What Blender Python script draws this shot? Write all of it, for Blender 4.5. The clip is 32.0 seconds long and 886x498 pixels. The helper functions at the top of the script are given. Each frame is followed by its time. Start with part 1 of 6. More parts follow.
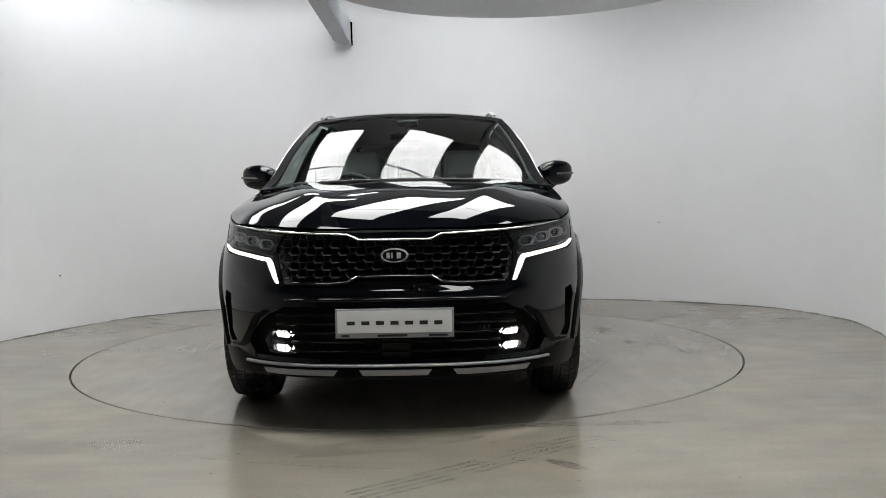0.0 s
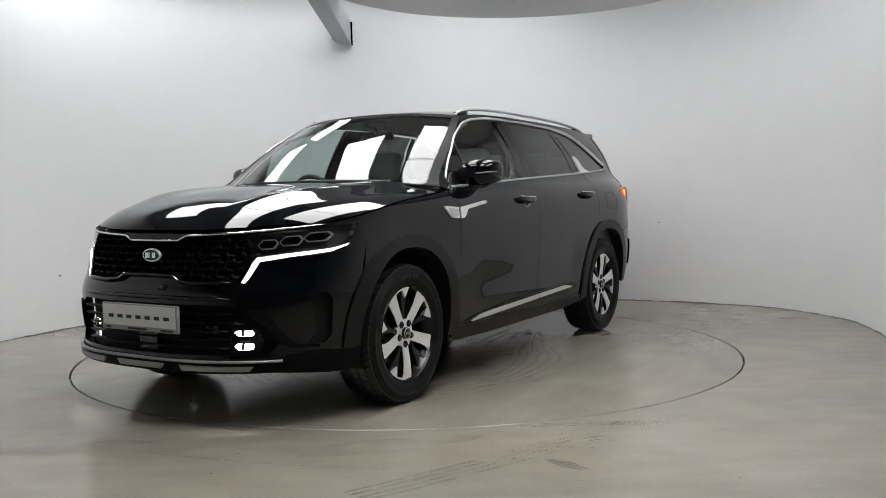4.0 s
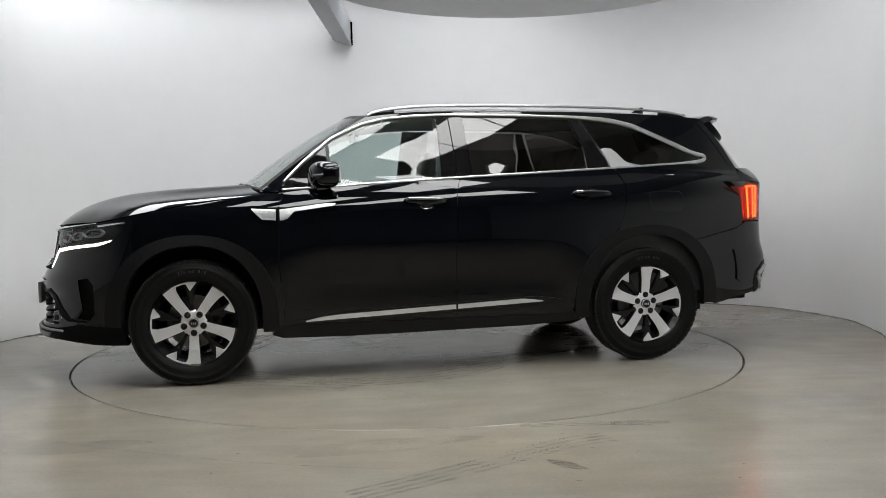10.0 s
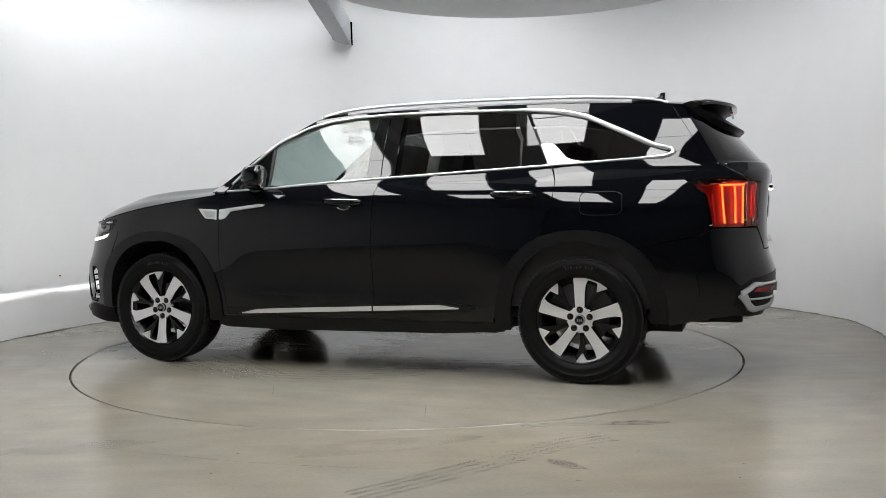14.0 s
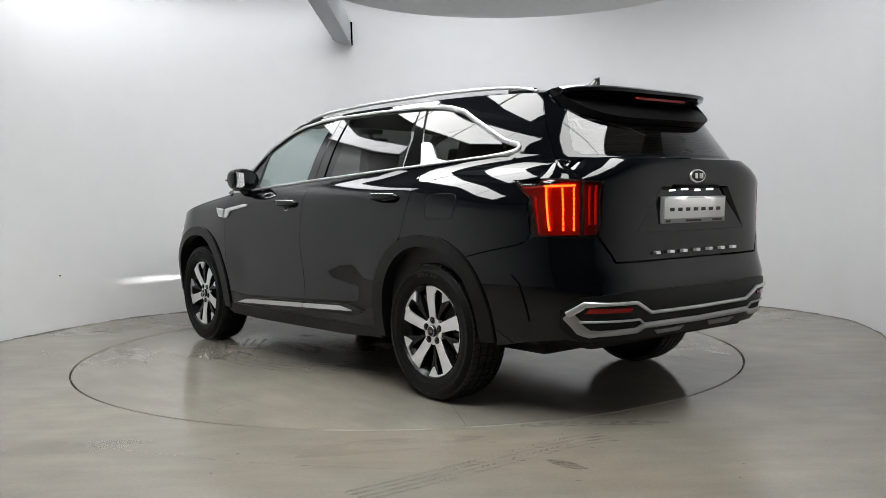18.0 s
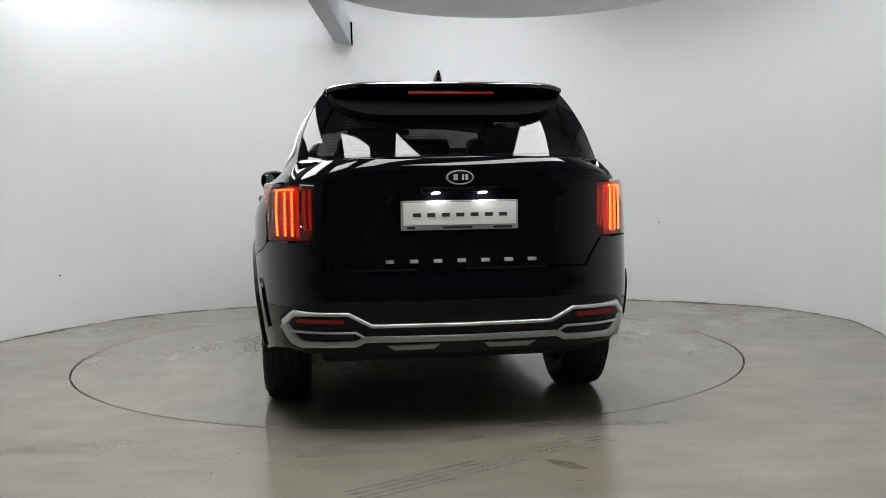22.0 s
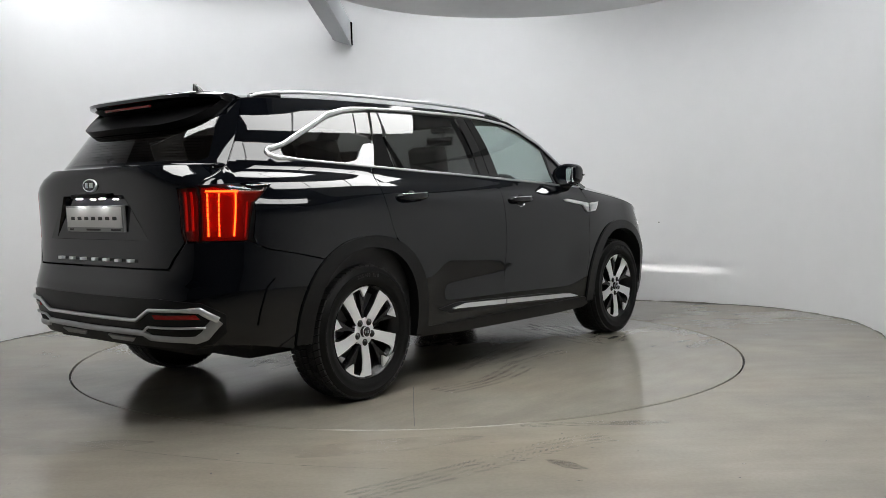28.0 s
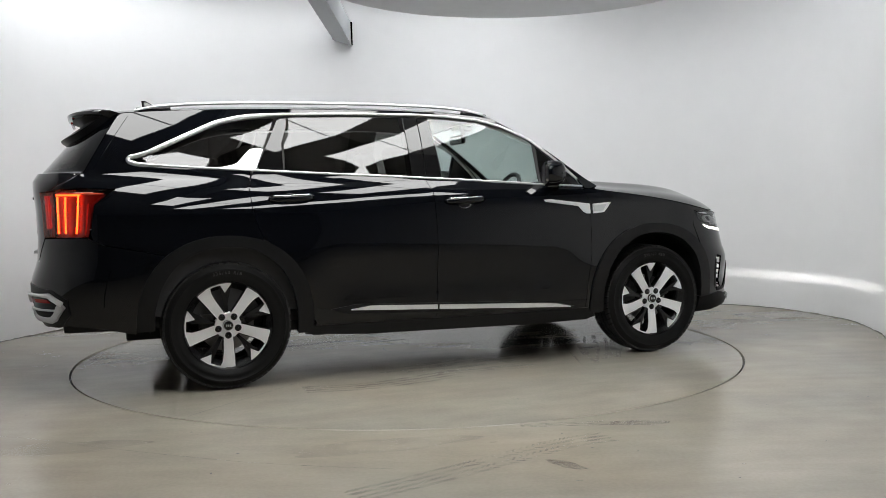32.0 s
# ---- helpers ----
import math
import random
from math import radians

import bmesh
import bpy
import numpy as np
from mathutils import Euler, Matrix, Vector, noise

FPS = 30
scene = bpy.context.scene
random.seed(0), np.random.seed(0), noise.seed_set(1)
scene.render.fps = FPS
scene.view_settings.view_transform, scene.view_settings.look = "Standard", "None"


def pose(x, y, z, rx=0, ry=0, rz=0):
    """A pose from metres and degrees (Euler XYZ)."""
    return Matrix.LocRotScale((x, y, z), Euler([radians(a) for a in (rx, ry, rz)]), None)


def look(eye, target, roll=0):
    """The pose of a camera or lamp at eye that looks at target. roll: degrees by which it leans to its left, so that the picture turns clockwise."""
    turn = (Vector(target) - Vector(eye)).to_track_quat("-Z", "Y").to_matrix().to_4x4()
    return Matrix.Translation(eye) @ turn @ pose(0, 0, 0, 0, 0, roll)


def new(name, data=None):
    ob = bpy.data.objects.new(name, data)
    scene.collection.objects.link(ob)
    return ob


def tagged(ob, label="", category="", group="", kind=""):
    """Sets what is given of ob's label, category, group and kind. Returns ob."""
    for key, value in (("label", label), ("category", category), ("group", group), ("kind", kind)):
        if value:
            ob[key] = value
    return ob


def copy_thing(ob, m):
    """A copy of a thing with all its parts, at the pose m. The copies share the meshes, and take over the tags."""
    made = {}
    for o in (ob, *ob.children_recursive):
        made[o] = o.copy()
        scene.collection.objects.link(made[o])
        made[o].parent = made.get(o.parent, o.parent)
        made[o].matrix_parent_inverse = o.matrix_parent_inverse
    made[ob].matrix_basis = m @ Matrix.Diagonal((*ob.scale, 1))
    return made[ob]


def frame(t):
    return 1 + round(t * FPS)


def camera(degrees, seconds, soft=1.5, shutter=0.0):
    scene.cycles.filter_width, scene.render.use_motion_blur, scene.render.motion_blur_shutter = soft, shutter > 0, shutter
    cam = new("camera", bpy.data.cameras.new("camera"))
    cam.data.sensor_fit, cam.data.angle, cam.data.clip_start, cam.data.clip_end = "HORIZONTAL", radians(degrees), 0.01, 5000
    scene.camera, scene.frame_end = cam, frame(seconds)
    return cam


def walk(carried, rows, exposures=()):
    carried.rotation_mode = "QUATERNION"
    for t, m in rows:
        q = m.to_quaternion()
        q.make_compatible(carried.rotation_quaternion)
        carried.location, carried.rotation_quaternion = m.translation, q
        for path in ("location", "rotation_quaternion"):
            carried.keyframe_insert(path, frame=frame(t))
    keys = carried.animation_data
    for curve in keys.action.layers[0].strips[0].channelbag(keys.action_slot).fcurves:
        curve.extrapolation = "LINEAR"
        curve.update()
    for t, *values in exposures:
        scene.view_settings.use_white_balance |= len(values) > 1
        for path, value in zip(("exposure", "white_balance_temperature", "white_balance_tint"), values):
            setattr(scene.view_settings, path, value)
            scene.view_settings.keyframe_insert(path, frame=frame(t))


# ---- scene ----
# ---- camera ----
cam = camera(53.16, 32.0, soft=0.8)
EYE = (0.0, -6.287, 1.063)
YAW, PITCH = radians(2.159), radians(3.269)
AHEAD = (EYE[0] + math.sin(YAW) * math.cos(PITCH), EYE[1] + math.cos(YAW) * math.cos(PITCH), EYE[2] - math.sin(PITCH))
walk(cam, [(0.0, look(EYE, AHEAD, -0.921)), (32.0, look(EYE, AHEAD, -0.921))],
     [(0.0, -0.29), (11.1, -0.27), (11.9, -0.12), (17.2, -0.13), (18.2, -0.25), (19.6, -0.26), (27.9, -0.26), (28.9, -0.13), (32.0, -0.13)])

# ---- world and light ----
world = bpy.data.worlds.new("world")
scene.world = world
world.use_nodes = True
world.node_tree.nodes["Background"].inputs[0].default_value = (0.75, 0.78, 0.82, 1)
world.node_tree.nodes["Background"].inputs[1].default_value = 0.5
scene.view_settings.exposure = -0.27
PANEL_POWER, FILL_POWER = 14.6, 8.5


# ---- materials ----
def material(name, color, rough=0.5, metal=0.0, coat=0.0, spec=0.5, emit=None, power=0.0, alpha=1.0, trans=0.0, ior=1.45):
    m = bpy.data.materials.new(name)
    m.use_nodes = True
    b = m.node_tree.nodes["Principled BSDF"]
    b.inputs["Base Color"].default_value = (*color, 1)
    b.inputs["Roughness"].default_value = rough
    b.inputs["Metallic"].default_value = metal
    b.inputs["Coat Weight"].default_value = coat
    b.inputs["Coat Roughness"].default_value = 0.03
    b.inputs["Specular IOR Level"].default_value = spec
    b.inputs["Transmission Weight"].default_value = trans
    b.inputs["IOR"].default_value = ior
    if emit:
        b.inputs["Emission Color"].default_value = (*emit, 1)
        b.inputs["Emission Strength"].default_value = power
    return m


def grain(m, scale, lo, hi, rough=None, bump=0.0, bump_scale=None, detail=4, coords="Object", big=None):
    """Two-scale noise over a material: colour from lo to hi, roughness range, and fine relief."""
    t = m.node_tree
    b = t.nodes["Principled BSDF"]
    co = t.nodes.new("ShaderNodeTexCoord")
    n1 = t.nodes.new("ShaderNodeTexNoise")
    n1.inputs["Scale"].default_value, n1.inputs["Detail"].default_value = scale, detail
    n2 = t.nodes.new("ShaderNodeTexNoise")
    n2.inputs["Scale"].default_value, n2.inputs["Detail"].default_value = big or scale * 9, 2
    for n in (n1, n2):
        t.links.new(co.outputs[coords], n.inputs["Vector"])
    mix = t.nodes.new("ShaderNodeMath")
    mix.operation = "MULTIPLY_ADD"
    mix.inputs[1].default_value = 0.35
    t.links.new(n2.outputs["Fac"], mix.inputs[0])
    half = t.nodes.new("ShaderNodeMath")
    half.operation = "MULTIPLY"
    half.inputs[1].default_value = 0.54
    t.links.new(n1.outputs["Fac"], half.inputs[0])
    t.links.new(half.outputs[0], mix.inputs[2])
    ramp = t.nodes.new("ShaderNodeValToRGB")
    ramp.color_ramp.elements[0].position, ramp.color_ramp.elements[1].position = 0.3, 0.7
    ramp.color_ramp.elements[0].color, ramp.color_ramp.elements[1].color = (*lo, 1), (*hi, 1)
    t.links.new(mix.outputs[0], ramp.inputs[0])
    t.links.new(ramp.outputs[0], b.inputs["Base Color"])
    if rough:
        r = t.nodes.new("ShaderNodeMapRange")
        r.inputs["From Min"].default_value, r.inputs["From Max"].default_value = 0.3, 0.7
        r.inputs["To Min"].default_value, r.inputs["To Max"].default_value = rough
        t.links.new(mix.outputs[0], r.inputs["Value"])
        t.links.new(r.outputs[0], b.inputs["Roughness"])
    if bump:
        n3 = t.nodes.new("ShaderNodeTexNoise")
        n3.inputs["Scale"].default_value, n3.inputs["Detail"].default_value = bump_scale or scale * 20, 5
        t.links.new(co.outputs[coords], n3.inputs["Vector"])
        bp = t.nodes.new("ShaderNodeBump")
        bp.inputs["Strength"].default_value, bp.inputs["Distance"].default_value = bump, 0.002
        t.links.new(n3.outputs["Fac"], bp.inputs["Height"])
        t.links.new(bp.outputs[0], b.inputs["Normal"])
    return m


def glass(name, tint, rough=0.0):
    """Thin window glass: tinted see-through with a clear reflection."""
    m = bpy.data.materials.new(name)
    m.use_nodes = True
    t = m.node_tree
    t.nodes.remove(t.nodes["Principled BSDF"])
    clear = t.nodes.new("ShaderNodeBsdfTransparent")
    clear.inputs[0].default_value = (*tint, 1)
    gloss = t.nodes.new("ShaderNodeBsdfGlossy")
    gloss.inputs["Roughness"].default_value = rough
    gloss.inputs["Color"].default_value = (1, 1, 1, 1)
    lw = t.nodes.new("ShaderNodeLayerWeight")
    lw.inputs["Blend"].default_value = 0.5
    pw = t.nodes.new("ShaderNodeMath")
    pw.operation, pw.inputs[1].default_value = "POWER", 5.0
    t.links.new(lw.outputs["Facing"], pw.inputs[0])
    fr = t.nodes.new("ShaderNodeMath")
    fr.operation, fr.inputs[1].default_value, fr.inputs[2].default_value = "MULTIPLY_ADD", 0.95, 0.05
    t.links.new(pw.outputs[0], fr.inputs[0])
    mix = t.nodes.new("ShaderNodeMixShader")
    t.links.new(fr.outputs[0], mix.inputs[0])
    t.links.new(clear.outputs[0], mix.inputs[1])
    t.links.new(gloss.outputs[0], mix.inputs[2])
    t.links.new(mix.outputs[0], t.nodes["Material Output"].inputs["Surface"])
    return m


def resin(name, color, rough, turn):
    """Old poured floor: broad warm clouds, faint trowel streaks and fine speckle on a semi-gloss coat."""
    m = material(name, color, rough)
    t = m.node_tree
    b = t.nodes["Principled BSDF"]
    co = t.nodes.new("ShaderNodeTexCoord")

    def noise_of(scale, stretch, detail, lo, hi, turn_):
        mp = t.nodes.new("ShaderNodeMapping")
        mp.inputs["Scale"].default_value = stretch
        mp.inputs["Rotation"].default_value = (0, 0, radians(turn_))
        n = t.nodes.new("ShaderNodeTexNoise")
        n.inputs["Scale"].default_value, n.inputs["Detail"].default_value = scale, detail
        r = t.nodes.new("ShaderNodeMapRange")
        r.inputs["From Min"].default_value, r.inputs["From Max"].default_value = 0.3, 0.7
        r.inputs["To Min"].default_value, r.inputs["To Max"].default_value = lo, hi
        t.links.new(co.outputs["Object"], mp.inputs["Vector"])
        t.links.new(mp.outputs[0], n.inputs["Vector"])
        t.links.new(n.outputs["Fac"], r.inputs["Value"])
        return r.outputs[0]

    def times(a, c):
        k = t.nodes.new("ShaderNodeMath")
        k.operation = "MULTIPLY"
        t.links.new(a, k.inputs[0])
        t.links.new(c, k.inputs[1])
        return k.outputs[0]
    shade = times(times(noise_of(0.55, (1, 1.6, 1), 3, 0.90, 1.10, turn), noise_of(2.2, (1, 5, 1), 4, 0.955, 1.045, turn + 28)), times(noise_of(60, (1, 1, 1), 1, 0.965, 1.035, 0), noise_of(3.2, (1, 1.3, 1), 6, 0.93, 1.07, turn + 100)))
    warm = t.nodes.new("ShaderNodeMix")
    warm.data_type = "RGBA"
    warm.inputs[6].default_value = (*color, 1)
    warm.inputs[7].default_value = (color[0] * 1.06, color[1] * 0.992, color[2] * 0.94, 1)
    t.links.new(noise_of(1.1, (1, 1, 1), 3, 0.0, 1.0, turn + 70), warm.inputs[0])
    mul = t.nodes.new("ShaderNodeVectorMath")
    mul.operation = "SCALE"
    t.links.new(warm.outputs[2], mul.inputs[0])
    t.links.new(shade, mul.inputs[3])
    t.links.new(mul.outputs[0], b.inputs["Base Color"])
    t.links.new(noise_of(0.7, (1, 2, 1), 0, rough - 0.015, rough + 0.025, turn + 15), b.inputs["Roughness"])
    return m


WALL = grain(material("wall_paint", (0.8, 0.8, 0.8), 0.6), 0.6, (0.76, 0.765, 0.775), (0.80, 0.805, 0.815), (0.5, 0.65), 0.12, 45)
HALL = grain(material("hall_paint", (0.16, 0.16, 0.16), 0.8), 0.7, (0.13, 0.13, 0.135), (0.18, 0.18, 0.185), (0.7, 0.9))
CEIL = grain(material("ceiling_paint", (0.3, 0.3, 0.3), 0.8), 0.8, (0.24, 0.24, 0.245), (0.32, 0.32, 0.325), (0.7, 0.9))
DISC_GREY = grain(material("disc_paint", (0.5, 0.5, 0.5), 0.7), 0.8, (0.66, 0.67, 0.68), (0.74, 0.75, 0.76), (0.6, 0.8))
FLOOR = resin("floor_resin", (0.233, 0.2215, 0.188), 0.21, 0.0)
TABLE = resin("turntable_resin", (0.231, 0.2205, 0.189), 0.15, 40.0)
GAP = material("gap_black", (0.01, 0.01, 0.01), 0.8)
STEEL = grain(material("beam_steel", (0.42, 0.44, 0.46), 0.45), 4, (0.36, 0.38, 0.40), (0.46, 0.48, 0.5), (0.4, 0.6))
LIGHT = material("light_panel", (0.9, 0.9, 0.9), 0.5, emit=(0.985, 0.99, 0.98), power=PANEL_POWER)
# glow of the added panels that brighten the curved wall
FILL = material("added_fill_panel", (0.9, 0.9, 0.9), 0.5, emit=(0.97, 0.985, 1.0), power=FILL_POWER)
TRAY = material("panel_tray", (0.75, 0.75, 0.75), 0.4)
PAINT = material("black_paint", (0.0015, 0.0019, 0.0030), 0.03, spec=0.5)
PIANO = material("gloss_black_plastic", (0.004, 0.004, 0.0042), 0.04, spec=0.5)
CLAD = grain(material("black_cladding", (0.010, 0.010, 0.0105), 0.42), 3, (0.0045, 0.0046, 0.0050), (0.0068, 0.0069, 0.0074), (0.36, 0.46), 0.1, 900)
CLAD.node_tree.nodes["Principled BSDF"].inputs["Specular IOR Level"].default_value = 0.26
GRILLE_BLACK = material("grille_black", (0.004, 0.004, 0.0044), 0.3, spec=0.10)
DARK = material("dark_plastic", (0.012, 0.012, 0.013), 0.55)
INNER = material("inner_black", (0.006, 0.006, 0.006), 0.8)
CHROME = material("satin_chrome", (0.82, 0.83, 0.84), 0.16, metal=1.0)
SATIN = grain(material("satin_silver", (0.62, 0.63, 0.64), 0.38, metal=0.9), 40, (0.58, 0.59, 0.6), (0.66, 0.67, 0.68), (0.35, 0.43))
STRIP_GREY = grain(material("grey_satin_strip", (0.4, 0.405, 0.41), 0.4, metal=0.8), 40, (0.37, 0.375, 0.38), (0.43, 0.435, 0.44), (0.36, 0.44))
SKID = grain(material("silver_grey_plastic", (0.3, 0.305, 0.31), 0.4, metal=0.5), 40, (0.27, 0.275, 0.28), (0.33, 0.335, 0.34), (0.35, 0.45))
RUBBER = grain(material("tyre_rubber", (0.018, 0.018, 0.018), 0.7), 12, (0.0030, 0.0030, 0.0031), (0.0052, 0.0051, 0.0050), (0.48, 0.66), 0.2, 300)
RUBBER.node_tree.nodes["Principled BSDF"].inputs["Specular IOR Level"].default_value = 0.2
RUBBER_MARK = material("raised_rubber", (0.035, 0.035, 0.035), 0.5)
TREAD = grain(material("tread_rubber", (0.016, 0.016, 0.016), 0.6), 20, (0.006, 0.006, 0.006), (0.010, 0.0098, 0.0096), (0.5, 0.65))
ALLOY = grain(material("machined_alloy", (0.84, 0.84, 0.85), 0.34, metal=0.6), 60, (0.82, 0.82, 0.83), (0.86, 0.86, 0.87), (0.32, 0.38))
RIM_BLACK = material("rim_gloss_black", (0.008, 0.008, 0.0085), 0.25, spec=0.35)
BRAKE = grain(material("brake_steel", (0.25, 0.24, 0.23), 0.45, metal=1.0), 25, (0.16, 0.155, 0.15), (0.28, 0.275, 0.27), (0.4, 0.55))
CLEAR = glass("clear_glass", (0.72, 0.80, 0.78))
SCREEN = glass("windscreen_glass", (0.66, 0.74, 0.72))
TINT = glass("privacy_glass", (0.13, 0.125, 0.12))
LENS = glass("lamp_lens", (0.85, 0.87, 0.88))
RED_LENS = glass("red_lens", (0.88, 0.34, 0.24))
DRL_GLOW = material("running_light_glow", (0.9, 0.9, 0.88), 0.3, emit=(1.0, 0.965, 0.88), power=2.2)
FOG_GLOW = material("fog_lamp_glow", (0.9, 0.9, 0.9), 0.2, emit=(1.0, 0.98, 0.94), power=5.5)
LAMP_WHITE = material("plate_lamp_glow", (0.9, 0.9, 0.9), 0.3, emit=(1.0, 0.98, 0.95), power=320.0)
TAIL_GLOW = material("tail_light_glow", (0.6, 0.05, 0.02), 0.3, emit=(1.0, 0.13, 0.02), power=11.0)
TAIL_DIM = material("tail_light_dim", (0.3, 0.012, 0.01), 0.3, emit=(1.0, 0.02, 0.012), power=0.22)
LAMP_DARK = material("lamp_red_housing", (0.11, 0.005, 0.005), 0.3)
REFLECTOR = grain(material("red_reflector", (0.35, 0.01, 0.01), 0.15), 120, (0.25, 0.008, 0.008), (0.42, 0.015, 0.012), (0.1, 0.25))
PLATE_WHITE = material("plate_white", (0.68, 0.68, 0.675), 0.35)
PLATE_HOLDER = material("plate_holder", (0.28, 0.285, 0.29), 0.4)
PRINT = material("dark_print", (0.02, 0.02, 0.022), 0.5)
MIRROR = material("mirror_glass", (0.9, 0.9, 0.9), 0.01, metal=1.0)
LENS_SOLID = material("indicator_lens", (0.10, 0.10, 0.105), 0.2)
LEATHER = grain(material("pale_leather", (0.36, 0.36, 0.35), 0.5), 6, (0.32, 0.32, 0.31), (0.40, 0.40, 0.385), (0.42, 0.58), 0.15, 160)
TRIM_GREY = grain(material("dark_trim", (0.03, 0.03, 0.032), 0.6), 8, (0.025, 0.025, 0.027), (0.04, 0.04, 0.042), (0.5, 0.7), 0.1, 300)
LINING = grain(material("roof_cloth", (0.5, 0.5, 0.48), 0.85), 10, (0.45, 0.45, 0.435), (0.54, 0.54, 0.52), (0.8, 0.9))
CARPET = grain(material("carpet", (0.02, 0.02, 0.02), 0.95), 60, (0.014, 0.014, 0.014), (0.028, 0.028, 0.028), (0.9, 1.0))
BEAM_GLOW = material("fog_beam_glow", (0.9, 0.9, 0.9), 0.4, emit=(1.0, 0.98, 0.95), power=45000.0)


def mark(name, color, cover, scale, stretch=(1, 1, 1), rough=0.22):
    """A thin worn mark on a floor: patchy, see-through between the patches."""
    m = bpy.data.materials.new(name)
    m.use_nodes = True
    t = m.node_tree
    b = t.nodes["Principled BSDF"]
    b.inputs["Base Color"].default_value, b.inputs["Roughness"].default_value = (*color, 1), rough
    co = t.nodes.new("ShaderNodeTexCoord")
    mp = t.nodes.new("ShaderNodeMapping")
    mp.inputs["Scale"].default_value = stretch
    n = t.nodes.new("ShaderNodeTexNoise")
    n.inputs["Scale"].default_value, n.inputs["Detail"].default_value = scale, 6
    r = t.nodes.new("ShaderNodeMapRange")
    r.inputs["From Min"].default_value, r.inputs["From Max"].default_value = 0.35, 0.75
    r.inputs["To Min"].default_value, r.inputs["To Max"].default_value = 0.0, cover
    t.links.new(co.outputs["Object"], mp.inputs["Vector"])
    t.links.new(mp.outputs[0], n.inputs["Vector"])
    t.links.new(n.outputs["Fac"], r.inputs["Value"])
    t.links.new(r.outputs[0], b.inputs["Alpha"])
    return m


TYRE_MARK = mark("tyre_mark", (0.08, 0.076, 0.066), 0.45, 14)
STAIN = mark("floor_stain", (0.105, 0.098, 0.083), 0.6, 22)
CLOUD = mark("floor_cloud", (0.115, 0.105, 0.085), 0.26, 5)
TRACE = mark("tread_print", (0.13, 0.125, 0.11), 0.55, 8)
PALE_MARK = mark("pale_scuff", (0.30, 0.29, 0.26), 0.36, 9, (1, 1, 1), 0.4)
BEAM_BLACK = material("beam_black", (0.001, 0.001, 0.001), 1.0, spec=0.0)
PATCH = mark("rough_patch", (0.06, 0.057, 0.05), 0.75, 60)
JOINT = material("joint_grey", (0.13, 0.125, 0.115), 0.8)
CRACK = material("crack_dark", (0.05, 0.047, 0.042), 0.8)
LAMP_GREY = material("lamp_frame_grey", (0.30, 0.305, 0.315), 0.3, metal=0.35)
LIP = material("lip_black", (0.006, 0.006, 0.0065), 0.35, spec=0.05)
HEATER = material("heater_line", (0.06, 0.03, 0.02), 0.5)
BRIGHT = grain(material("bright_trim", (0.8, 0.81, 0.82), 0.38, metal=0.75), 60, (0.78, 0.79, 0.80), (0.82, 0.83, 0.84), (0.34, 0.42))
# ---- mesh tools ----
def mesh_object(name, verts, faces, mat, parent=None, label="", smooth=False, normals=None):
    me = bpy.data.meshes.new(name)
    me.from_pydata([tuple(v) for v in verts], [], [tuple(f) for f in faces])
    me.materials.append(mat)
    if smooth or normals is not None:
        me.polygons.foreach_set("use_smooth", [True] * len(me.polygons))
    if normals is not None:
        me.normals_split_custom_set(normals)
    me.update()
    ob = new(name, me)
    if parent is not None:
        ob.parent = parent
    if label:
        ob["label"] = label
    return ob


def part(name, bm, mat, parent, label="", smooth=False, angle=None):
    """Links a bmesh as one mesh object under a thing or a part."""
    me = bpy.data.meshes.new(name)
    bmesh.ops.recalc_face_normals(bm, faces=bm.faces)
    bm.to_mesh(me)
    bm.free()
    me.materials.append(mat)
    if smooth:
        me.polygons.foreach_set("use_smooth", [True] * len(me.polygons))
        if angle:
            me.set_sharp_from_angle(angle=radians(angle))
    ob = new(name, me)
    if parent is not None:
        ob.parent = parent
    if label:
        ob["label"] = label
    return ob


def bm_box(bm, lo, hi, bevel=0.0, m=None, taper=None):
    x0, y0, z0 = lo
    x1, y1, z1 = hi
    vs = [bm.verts.new(c) for c in ((x0, y0, z0), (x1, y0, z0), (x1, y1, z0), (x0, y1, z0), (x0, y0, z1), (x1, y0, z1), (x1, y1, z1), (x0, y1, z1))]
    if taper:
        cx, cy = (x0 + x1) / 2, (y0 + y1) / 2
        for v in vs[4:]:
            v.co.x, v.co.y = cx + (v.co.x - cx) * taper, cy + (v.co.y - cy) * taper
    fs = [bm.faces.new([vs[i] for i in f]) for f in ((0, 3, 2, 1), (4, 5, 6, 7), (0, 1, 5, 4), (1, 2, 6, 5), (2, 3, 7, 6), (3, 0, 4, 7))]
    if bevel:
        out = bmesh.ops.bevel(bm, geom=list({e for f in fs for e in f.edges}), offset=bevel, segments=2, affect="EDGES", profile=0.7)
        vs = list({v for f in out["faces"] for v in f.verts} | {v for v in vs if v.is_valid})
    if m is not None:
        bmesh.ops.transform(bm, matrix=m, verts=[v for v in vs if v.is_valid])
    return bm


def box(lo, hi, bevel=0.0, m=None, taper=None):
    return bm_box(bmesh.new(), lo, hi, bevel, m, taper)


